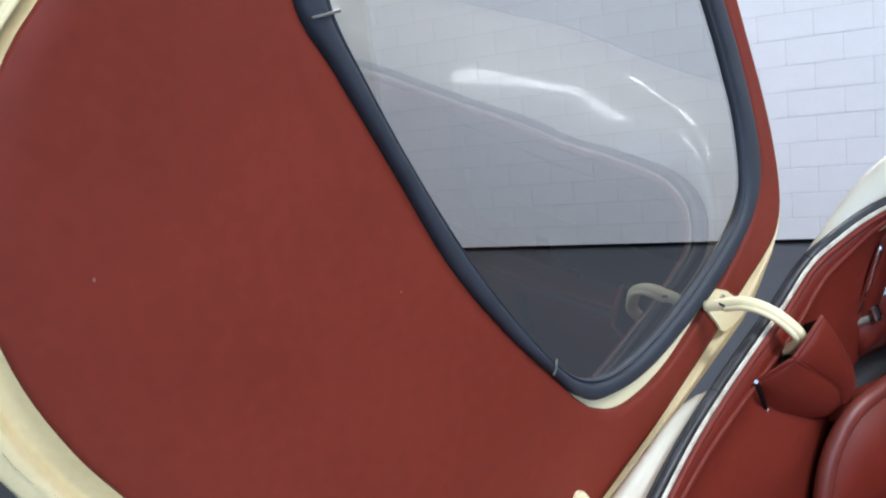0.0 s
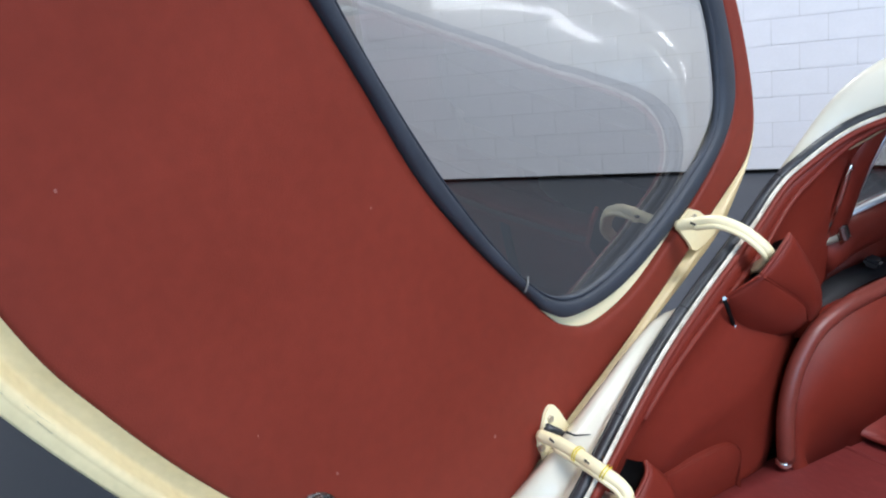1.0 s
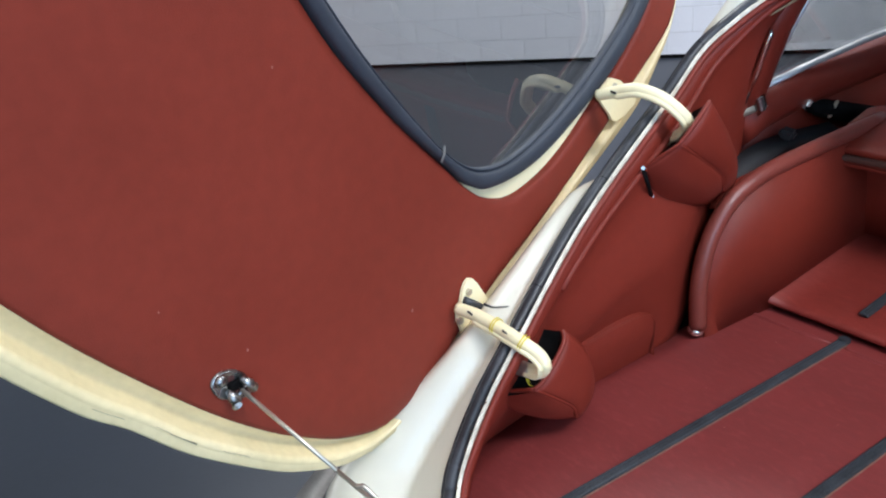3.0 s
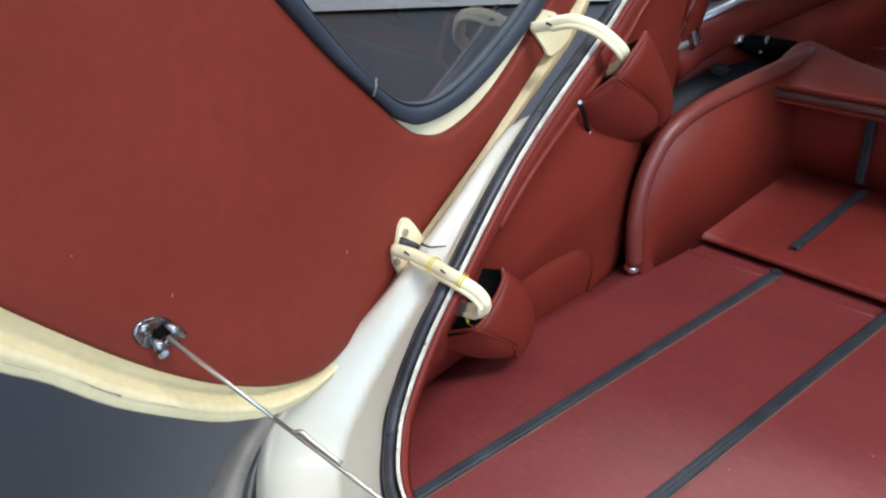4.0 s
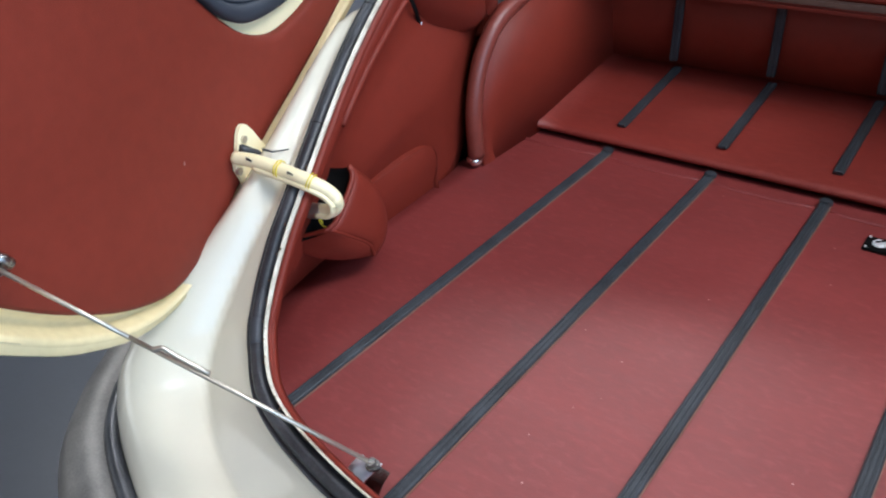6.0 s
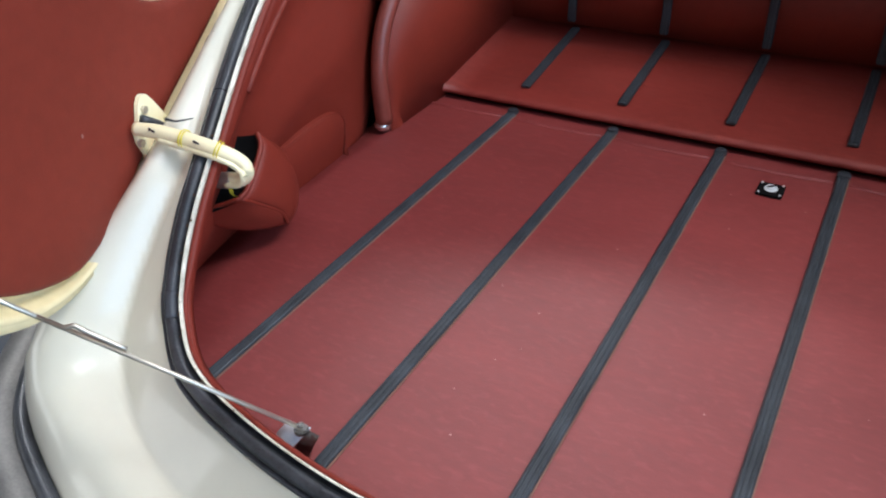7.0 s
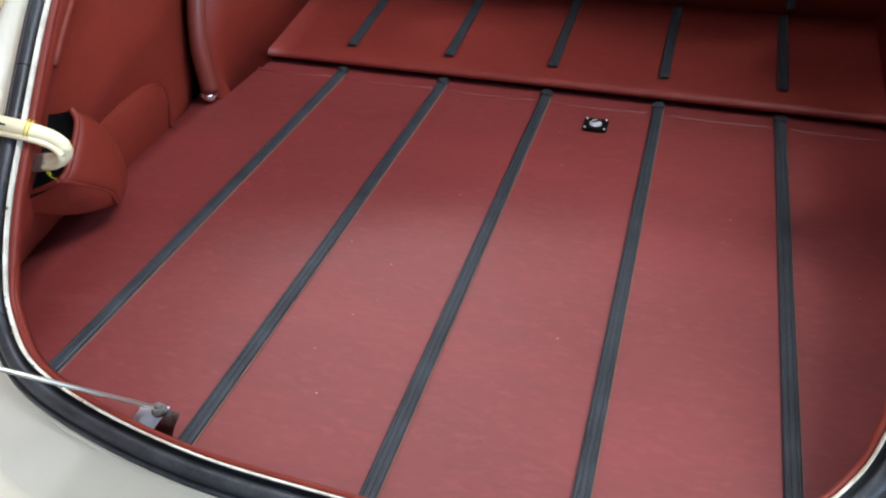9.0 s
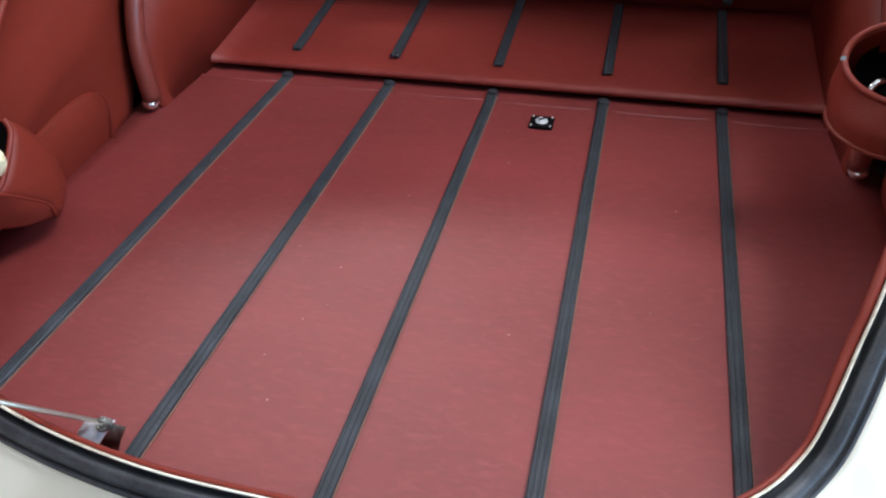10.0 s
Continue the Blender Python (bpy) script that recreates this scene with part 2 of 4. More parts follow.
tagged(part("ground", box_bm(60, 60, 0.2, pose(0, 0, -0.1)), FLOOR), "dark slate-grey painted concrete garage floor", "floor", "", "structure")
tagged(part("ceiling", box_bm(U1 - U0 + 0.6, V1 + 0.6, 0.2, ROOM @ pose((U0 + U1) / 2, -V1 / 2, H + 0.1)), PLASTER), "plain white painted garage ceiling", "ceiling", "", "structure")
wall_north = room_box("wall_north", U0 - 0.3, U1 + 0.3, -0.3, 0.0040, 0, H, JOINT, "garage wall of white-painted blocks with recessed joints")
wall_north["category"] = "wall"
# west wall with one wide window, unseen and added for a fill lamp
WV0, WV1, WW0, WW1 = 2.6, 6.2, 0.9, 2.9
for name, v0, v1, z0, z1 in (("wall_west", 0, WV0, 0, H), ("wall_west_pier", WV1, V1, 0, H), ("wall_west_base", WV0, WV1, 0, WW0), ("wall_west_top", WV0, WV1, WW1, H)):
    room_box(name, U0 - 0.3, U0, v0, v1, z0, z1, PLASTER, "plain white plastered garage wall beside an added window")["category"] = "wall"
area_lamp("added_window_fill", ROOM @ Vector((U0 - 0.02, -(WV0 + WV1) / 2, (WW0 + WW1) / 2)), ROOM @ Vector((0, -(WV0 + WV1) / 2, (WW0 + WW1) / 2)), WV1 - WV0 - 0.1, WW1 - WW0 - 0.1, 45, FILL_NEUTRAL)
room_box("wall_east", U1, U1 + 0.3, 0, V1, 0, H, PLASTER, "plain white plastered garage wall")["category"] = "wall"
# thin dark strip that paints the shadow gap where wall meets floor
room_box("baseboard", -2.27, U1, 0.0, 0.030, 0, 0.022, BLACK, "thin black strip for the shadow line along the foot of the wall")["category"] = "baseboard"
room_box("pilaster", -2.6, -2.27, 0.0, 0.09, 0, H, PLASTER, "smooth white plastered pillar on the wall")["category"] = "pillar"

# south wall, added openings: u from, u to, sill height, watts, tone
# unseen window and wide glazed door, made up to carry fill lamps
WIN = [(-3.5, 0.0, 1.75, 16, FILL_NEUTRAL), (2.2, 7.2, 0.20, 265, FILL_BLUE)]
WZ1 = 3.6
room_box("wall_south_top", U0 - 0.3, U1 + 0.3, V1, V1 + 0.3, WZ1, H, PLASTER, "white plastered wall above the added windows")["category"] = "wall"
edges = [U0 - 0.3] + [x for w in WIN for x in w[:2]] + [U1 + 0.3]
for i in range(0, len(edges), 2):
    room_box("wall_south_pier", edges[i], edges[i + 1], V1, V1 + 0.3, 0, WZ1, PLASTER, "white plastered wall between the added windows")["category"] = "wall"
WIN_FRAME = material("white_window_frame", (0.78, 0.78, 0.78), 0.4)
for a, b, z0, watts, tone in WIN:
    room_box("wall_south_base", a, b, V1, V1 + 0.3, 0, z0, PLASTER, "white plastered wall below the added window")["category"] = "wall"
    frame_ob = room_box("added_window_frame", a, b, V1 + 0.13, V1 + 0.19, z0, z0 + 0.06, WIN_FRAME, "unseen white window frame, added to hold a fill lamp")
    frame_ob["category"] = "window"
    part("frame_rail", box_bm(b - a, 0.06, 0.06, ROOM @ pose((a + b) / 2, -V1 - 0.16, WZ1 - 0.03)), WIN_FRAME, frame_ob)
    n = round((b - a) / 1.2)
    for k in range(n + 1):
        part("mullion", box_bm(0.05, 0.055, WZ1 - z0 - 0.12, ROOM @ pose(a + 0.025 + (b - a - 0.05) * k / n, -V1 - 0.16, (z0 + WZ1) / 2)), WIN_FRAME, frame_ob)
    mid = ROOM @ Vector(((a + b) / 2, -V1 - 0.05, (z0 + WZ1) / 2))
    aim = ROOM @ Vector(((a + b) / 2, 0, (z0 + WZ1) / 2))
    area_lamp("added_window_fill", mid, aim, b - a - 0.1, WZ1 - z0 - 0.1, watts, tone)

# unseen added ceiling lights, the first inferred from the floor's shadow: place and watts
ADDED_GLOW = glow("added_glow", FILL_CEILING, 5.0)
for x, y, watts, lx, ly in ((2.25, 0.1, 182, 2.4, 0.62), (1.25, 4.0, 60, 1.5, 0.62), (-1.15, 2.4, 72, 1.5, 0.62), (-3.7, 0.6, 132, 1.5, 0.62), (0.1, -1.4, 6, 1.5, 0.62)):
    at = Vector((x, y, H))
    lamp_ob = empty("added_ceiling_light", "unseen broad white ceiling light, added, with a glowing diffuser", "ceiling light", "lights on the ceiling", "", at)
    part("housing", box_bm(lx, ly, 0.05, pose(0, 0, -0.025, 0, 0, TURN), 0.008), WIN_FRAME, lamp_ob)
    part("diffuser", box_bm(lx - 0.06, ly - 0.06, 0.03, pose(0, 0, -0.064, 0, 0, TURN), 0.01), ADDED_GLOW, lamp_ob)
    la = area_lamp("added_ceiling_lamp", at + Vector((0, 0, -0.09)), at + Vector((0, 0, -3)), lx - 0.1, ly - 0.08, watts, FILL_CEILING)
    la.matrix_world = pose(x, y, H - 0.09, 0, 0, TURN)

# ---- the car ----
car = empty("car", "white vintage coupe with red interior and open side-hinged tailgate", "car")

# the edge of the boot opening, from the tail's middle up to the roof's middle, on either side
LIP_L = [(0, -.821, .662), (-.15, -.815, .662), (-.281, -.792, .661), (-.373, -.763, .667), (-.426, -.723, .683), (-.447, -.691, .711), (-.464, -.646, .75),
         (-.479, -.584, .799), (-.525, -.404, .917), (-.558, -.198, 1.029), (-.56, -.08, 1.106), (-.464, .026, 1.179), (-.203, .129, 1.187), (0, .16, 1.184)]
LIP_R = [(0, -.821, .662), (.151, -.817, .662), (.279, -.788, .663), (.356, -.741, .675), (.393, -.703, .688), (.411, -.673, .713), (.429, -.631, .75),
         (.452, -.574, .8), (.512, -.398, .915), (.558, -.2, 1.03), (.56, -.08, 1.106), (.464, .026, 1.179), (.203, .129, 1.187), (0, .16, 1.184)]
# the body's shoulder outside of it, its sill below, and the foot of the trim inside
SHOULDER = [(0, -.985, .52), (.18, -.98, .52), (.35, -.95, .53), (.48, -.905, .54), (.59, -.855, .55), (.655, -.80, .555), (.70, -.73, .56),
            (.745, -.62, .58), (.79, -.38, .64), (.76, -.08, .80), (.675, .09, .945), (.60, .17, 1.14), (.55, .75, 1.19), (0, .95, 1.25)]
SILL = [(0, -.90, .30), (.17, -.89, .30), (.33, -.87, .30), (.45, -.83, .30), (.55, -.79, .30), (.62, -.74, .30), (.68, -.68, .30),
        (.73, -.58, .30), (.77, -.36, .28), (.78, -.05, .26), (.78, .1, .26), (.60, .17, 1.12), (.53, .75, 1.17), (0, .93, 1.225)]
FOOT = [(0, -.838, .612), (.15, -.833, .612), (.30, -.812, .612), (.40, -.778, .612), (.465, -.738, .612), (.507, -.69, .612), (.537, -.632, .612),
        (.555, -.565, .612), (.572, -.36, .612), (.553, -.19, .612), (.615, .06, .86), (.548, .122, 1.145), (.50, .8, 1.165), (0, .85, 1.195)]
N = 10


def loop(left, right):
    """One closed ring: from the tail's middle along the car's left side to the roof, and back along its right side."""
    a, b = spline(left, N), spline(right, N)
    return [Vector(p) for p in a[:-1]] + [Vector(p) for p in b[::-1][:-1]]


def mirrored(points):
    return [(-x, y, z) for x, y, z in points]


lip = loop(LIP_L, LIP_R)
shoulder = loop(mirrored(SHOULDER), SHOULDER)
sill = loop(mirrored(SILL), SILL)
foot = loop(mirrored(FOOT), FOOT)
M = len(lip)
out_dir, up_dir = [], []
for i in range(M):
    t = (lip[(i + 1) % M] - lip[i - 1]).normalized()
    o = lip[i] - Vector((0, -.36, .95))
    o = (o - t * o.dot(t)).normalized()
    u = t.cross(o)
    u = u if u.dot(Vector((0, -.45, .89))) > 0 else -u
    out_dir.append(o)
    up_dir.append(u.normalized())


def ring(o, u):
    return [lip[i] + out_dir[i] * o + up_dir[i] * u for i in range(M)]


def around(name, section, mat, parent, label=""):
    v, f = grid([ring(o, u) for o, u in section], closed=True, wrap=True)
    return mesh_object(name, v, f, mat, parent, label)


# the skin between gutter and shoulder, at each of the 14 stations: where the hollow beside the gutter lies and how high it stands
# over the straight line, then where the haunch is fullest and how high it stands; towards the roof the skin has no hollow
HOLLOW = [.40, .40, .42, .41, .37, .285, .18, .085, .03, .02, .05, .05, .05, .05]
SUNK = [-.018, -.018, -.018, -.018, -.017, -.012, -.006, -.002, .001, .002, 0, 0, 0, 0]
FULL = [.72, .72, .72, .73, .74, .72, .56, .26, .13, .09, .20, .45, .30, .40]
SWELL = [-.004, -.004, -.002, .010, .034, .056, .068, .050, .032, .013, .030, .090, .13, .12]


def station(table, i):
    q = min(i, M - i) / N
    k = min(len(table) - 2, int(q))
    return table[k] + (table[k + 1] - table[k]) * (q - k)


def smooth_step(x):
    x = max(0.0, min(1.0, x))
    return x * x * (3 - 2 * x)


def bulge(i, s):
    """A point of the body's skin, s from the gutter (0) to the shoulder (1): a flank, a soft ridge, then the roll down."""
    a = lip[i] + out_dir[i] * 0.029 + up_dir[i] * (-0.005)
    b = shoulder[i]
    k, s0, s1, v0 = station(SWELL, i), station(FULL, i), station(HOLLOW, i), station(SUNK, i)
    if s > s0:
        hgt = k * max(0, math.cos((s - s0) / (1 - s0) * math.pi / 2)) ** 0.8
    else:
        hollow = v0 * (s / s1) ** .75 if s < s1 else v0 + (k - v0) * math.sin((s - s1) / (s0 - s1) * math.pi / 2)
        round_up = k * math.sin(s / s0 * math.pi / 2) ** 0.9
        w = max(0, min(1, min(i, M - i) / N - 9.2))
        hgt = hollow * (1 - w) + round_up * w
    # beside the pillar the wing dips, so that the floor shows between it and the lid
    q = min(i, M - i) / N
    dip = smooth_step((q - 8.22) / .30) * (1 - smooth_step((q - 9.5) / .5))
    hgt = hgt * (1 - dip) - dip * .030 * min(1, s / .12)
    return a.lerp(b, s) + up_dir[i] * hgt


rows = [ring(0.0245, -0.014), ring(0.027, -0.006)] + [[bulge(i, s) for i in range(M)] for s in [j / 100 for j in range(0, 20, 2)] + [.2 + .8 * j / 32 for j in range(33)]]
rows += [[shoulder[i].lerp(sill[i], s) + out_dir[i] * (0.02 * math.sin(math.pi * s)) for i in range(M)] for s in (0.25, 0.5, 0.75, 1.0)]
v, f = grid(rows, closed=True)
body = mesh_object("body_shell", v, f, WHITE, car, "glossy cream-white painted body", solid=0.002, offset=-1)

around("boot_flange", [(-0.0012, -0.012), (-0.0012, 0.001), (0.0, 0.0022), (0.0008, 0.002), (0.0014, -0.002), (0.0014, -0.014)], IVORY, car, "worn ivory-painted metal flange with chips")
# a flat-topped bulb between two grooves, with a thin outer lip
seal_section = [(0.0022, -0.0125), (0.0030, -0.0100), (0.0060, -0.0098), (0.0066, -0.0045), (0.0084, 0.0012), (0.0115, 0.0036), (0.0140, 0.0032), (0.0170, 0.0040),
                (0.0203, 0.0016), (0.0214, -0.0040), (0.0224, -0.0052), (0.0236, -0.0014), (0.0256, -0.0006), (0.0276, -0.0030), (0.0282, -0.0080), (0.0200, -0.0155), (0.0100, -0.0155)]


def seal_band(name, i0, i1, grow, mat, label=""):
    """A sleeve round the seal from one station to another; a thin joint where both are the same."""
    stations = [(k, 0.0) for k in range(i0, i1 + 1)] if i1 > i0 else [(i0, -.0007), (i0, .0007)]
    rows = []
    for k, d in stations:
        t = (lip[k + 1] - lip[k - 1]).normalized()
        rows.append([lip[k] + t * d + out_dir[k] * (.0155 + (o - .0155) * grow) + up_dir[k] * (-.004 + (u + .004) * grow) for o, u in seal_section])
    v, f = grid(rows, closed=True)
    n = len(seal_section)
    f += [tuple(range(n))[::-1], tuple((len(rows) - 1) * n + j for j in range(n))]
    return mesh_object(name, v, f, mat, car, label)


around("boot_seal", seal_section, RUBBER, car, "black rubber weather seal")
around("gutter_floor", [(0.003, -0.015), (0.014, -0.017), (0.026, -0.015), (0.014, -0.020)], GUTTER, car, "brown-stained gutter beside the seal")
around("gutter_edge", [(0.0262 + .0022 * math.cos(2 * math.pi * k / 8), -.0062 + .0022 * math.sin(2 * math.pi * k / 8)) for k in range(8)], GUTTER, car, "stained cream sealant line")
# red piping beside the flange, thin along the tail and fuller up the sides
rows = []
for k in range(12):
    c, d = math.cos(2 * math.pi * k / 12), math.sin(2 * math.pi * k / 12)
    fat = [0.0026 + 0.0022 * smooth_step((min(i, M - i) / N - 4.2) / 1.6) for i in range(M)]
    rows.append([lip[i] + out_dir[i] * (-0.0011 - fat[i] + fat[i] * c) + up_dir[i] * (-0.0022 - fat[i] + fat[i] * d) for i in range(M)])
v, f = grid(rows, closed=True, wrap=True)
mesh_object("edge_piping", v, f, RED, car, "red leather piping along the opening")

# trim between the opening and the floor
rows = [ring(-0.004, -0.0095)]
SOFT = [0, 0, 0, 0, 0, .05, .1, .4, 1, .9, .2, 0, 0, 0]     # how far the padding swells inwards at each station
for s in (0.04, 0.08, 0.12, 0.16, 0.2, 0.25, 0.3, 0.35, 0.4, 0.45, 0.5, 0.55, 0.6, 0.65, 0.72, 0.8, 0.92, 1.0):
    k = -0.012 * math.sin(math.pi * min(1, s / 0.1)) if s < 0.1 else 0.0
    pad = 0.024 * max(0, min((s - 0.16) / 0.34, (0.95 - s) / 0.45)) - 0.004 * math.exp(-((s - 0.24) / 0.09) ** 2)
    rows.append([(lip[i] - out_dir[i] * 0.007 + up_dir[i] * (-0.012)).lerp(foot[i], s) + up_dir[i] * k * 0.5 - Vector((math.copysign(1, lip[i].x), 0, 0)) * (pad * station(SOFT, i)) for i in range(M)])
v, f = grid(rows, closed=True)
mesh_object("quarter_trim", v, f, RED, car, "red leather side trim and headlining", solid=0.003, offset=1)
# a second roll of leather beside the piping on either side
for span in (range(76, 112), range(M - 111, M - 75)):
    v, f = tube([(lip[i] - out_dir[i] * 0.007 + up_dir[i] * (-0.012)).lerp(foot[i], .085) + up_dir[i] * .001 - out_dir[i] * .002 for i in span], .0055, 8)
    mesh_object("leather_roll", v, f, RED, car, "narrow roll of red leather")

# ---- boot floor ----
ZF = 0.62
SP = 0.18


def rubbing_strip(length, parent, m, knob=True):
    """A ribbed rubber strip along y from 0 to -length, lying on z = 0."""
    w, hgt = 0.0083, 0.006
    sec = [(-w, 0), (-w * 0.92, hgt * 0.75), (-w * 0.7, hgt), (-w * 0.5, hgt), (-w * 0.42, hgt * 0.82), (-w * 0.28, hgt * 0.82), (-w * 0.2, hgt),
           (w * 0.2, hgt), (w * 0.28, hgt * 0.82), (w * 0.42, hgt * 0.82), (w * 0.5, hgt), (w * 0.7, hgt), (w * 0.92, hgt * 0.75), (w, 0)]
    ys = [0, -0.004] + [-length * k / 8 for k in range(1, 8)] + [-length + 0.004, -length]
    rows = []
    for k, y in enumerate(ys):
        s = 0.75 if k in (0, len(ys) - 1) else 1.0
        rows.append([(x * (0.9 if s < 1 else 1), y, z * s) for x, z in sec])
    v, f = grid(rows)
    n = len(sec)
    f += [tuple(range(n)), tuple((len(rows) - 1) * n + j for j in range(n))[::-1]]
    ob = mesh_object("rubbing_strip", v, f, STRIP, parent, "dark ribbed rubber strip", smooth=False)
    ob.matrix_basis = m
    if knob:
        part("glue_line", box_bm(2 * w + .0004, length + .002, .0014, m @ pose(.0011, -length / 2, .0007), 0), GLUE, parent, "dusty glue line beside the strip")
        part("strip_end", disc_bm(0.0098, 0.0085, m @ pose(0, 0.004, 0.0042), 12, 0.002), STRIP, parent)
    return ob


# main floor: a padded sheet whose front margin steps down towards the hinge line
foot_left = [(p.y, -p.x) for p in foot[:81]]


def half_width(y):
    if y > -.36:
        return .572 - .02 * (y + .36) / .36
    for (y0, x0), (y1, x1) in zip(foot_left, foot_left[1:]):
        if y0 <= y <= y1:
            return x0 + (x1 - x0) * (y - y0) / max(1e-6, y1 - y0)
    return .02


ys = [-0.835, -0.83, -0.82, -0.81, -0.80, -0.78, -0.76] + [-0.74 + 0.70 * k / 24 for k in range(25)] + [-0.0365, -0.0345, -0.0315, -0.029, -0.02, -0.004, 0.03]
rows = []
for y in ys:
    z = ZF if y < -0.036 else (ZF + 0.0012 if y < -0.033 else ZF - 0.0028)
    rows.append([(half_width(y) * (-1 + 2 * k / 24), y, z) for k in range(25)])
v, f = grid(rows)
load_floor = mesh_object("load_floor", v, f, RED_FLOOR, car, "red leathercloth boot floor with dark rubber strips", solid=0.02, offset=-1)
ENDS = (-0.742, -0.786, -0.802, -0.800, -0.765)
for k, yend in enumerate(ENDS):
    x0 = (-0.3535, -0.1735, 0.0015, 0.1775, 0.3555)[k]
    dx = (-0.036, -0.025, -0.006, 0.003, 0.005)[k]
    lean = math.degrees(math.atan2(-dx, -yend))
    rubbing_strip(-yend - 0.018, load_floor, pose(x0, -0.018, ZF, 0, 0, -lean))

lock = part("lock_plate", box_bm(0.036, 0.034, 0.004, pose(0.092, -0.091, ZF + 0.003), 0.001), BLACK, load_floor, "square black lock plate with bright key barrel")
part("lock_barrel", disc_bm(0.0094, 0.007, pose(0.092, -0.091, ZF + 0.006), 20, 0.003), BARREL, load_floor, "chrome key barrel")
part("key_slot", box_bm(0.0115, 0.0032, 0.001, pose(0.092, -0.091, ZF + 0.0098, 0, 0, 38)), BLACK, load_floor)
for sx in (-1, 1):
    for sy in (-1, 1):
        part("lock_screw", disc_bm(0.0017, 0.002, pose(0.092 + sx * 0.0145, -0.091 + sy * 0.0135, ZF + 0.0055), 10), BARREL, load_floor)

# sewn edge of the padding, sagging a little between the strips
EDGE_X = (-0.545, -0.3535, -0.1735, 0.0015, 0.1775, 0.3555, 0.545)
for a, b in zip(EDGE_X, EDGE_X[1:]):
    pts = [(a + .011 + (b - a - .022) * k / 10, -0.030 - 0.004 * math.sin(math.pi * (k / 10) ** .8), ZF + .0002) for k in range(11)]
    v, f = tube(pts, [.0020] + [.0040] * 9 + [.0020], 10, flat=.55)
    mesh_object("padding_edge", v, f, RED_FLOOR, load_floor, "sewn leather edge of the padding")

# folding panel in front of it, slightly raised, with a rounded edge
sec = [(0.30, 0.668), (0.20, 0.660), (0.10, 0.650), (0.03, 0.6425), (0.012, 0.6405), (0.005, 0.6390), (0.001, 0.6355), (0.000, 0.631), (0.004, 0.6265), (0.30, 0.644)]
rows = [[(x, y, z) for y, z in sec] for x in [-0.502 + 1.004 * k / 20 for k in range(21)]]
v, f = grid(rows, closed=True)
n = len(sec)
f += [tuple(range(n)), tuple(20 * n + j for j in range(n))[::-1]]
fold_panel = mesh_object("folding_panel", v, f, RED_FOLD, car, "red leather folding floor panel with rounded edge")
for k in range(5):
    rubbing_strip(0.235, fold_panel, pose((k - 2) * SP * .985, 0.272, 0.6665, 5.0, 0, 0), knob=False)

# upright panel below the rail
sec = [(0.292, 0.655), (0.282, 0.74), (0.272, 0.835), (0.31, 0.84), (0.318, 0.66)]
rows = [[(x, y, z) for y, z in sec] for x in [-0.53 + 1.06 * k / 12 for k in range(13)]]
v, f = grid(rows, closed=True)
back_panel = mesh_object("back_panel", v, f, RED, car, "upright red leather panel with rubber strips")
for k in range(5):
    rubbing_strip(0.13, back_panel, pose((k - 2) * SP, 0.2735, 0.815, 84, 0, 0), knob=False)

# padded shelf above it with a bright edge rail
sec = [(0.195, 0.858), (0.200, 0.863), (0.23, 0.864), (0.27, 0.862), (0.32, 0.856), (0.37, 0.846), (0.42, 0.825), (0.46, 0.78), (0.46, 0.74), (0.30, 0.832), (0.198, 0.850)]
rows = []
for k in range(25):
    x = -0.535 + 1.07 * k / 24
    a = abs(x) / 0.535
    lift = 0.046 * max(0, (a - 0.55) / 0.45) ** 1.8
    rows.append([(x, y, z + lift * max(0, min(1, (y - 0.20) / 0.13)) * (k2 < 8)) for k2, (y, z) in enumerate(sec)])
v, f = grid(rows, closed=True)
shelf = mesh_object("padded_shelf", v, f, RED, car, "red padded seat-back shelf with bright rail")
part("edge_rail", box_bm(1.06, 0.009, 0.011, pose(0, 0.194, 0.845, -12), 0.003), RAIL, shelf, "dull metal edge rail")
part("rail_lip", box_bm(1.06, 0.03, 0.011, pose(0, 0.208, 0.832, -6), 0.004), RED, shelf)

# ---- wheel arch panels ----
ARCH = [(-.165, .615), (-.168, .68), (-.166, .73), (-.151, .785), (-.126, .826), (-.088, .859), (-.028, .879), (.037, .886), (.122, .888), (.32, .889)]


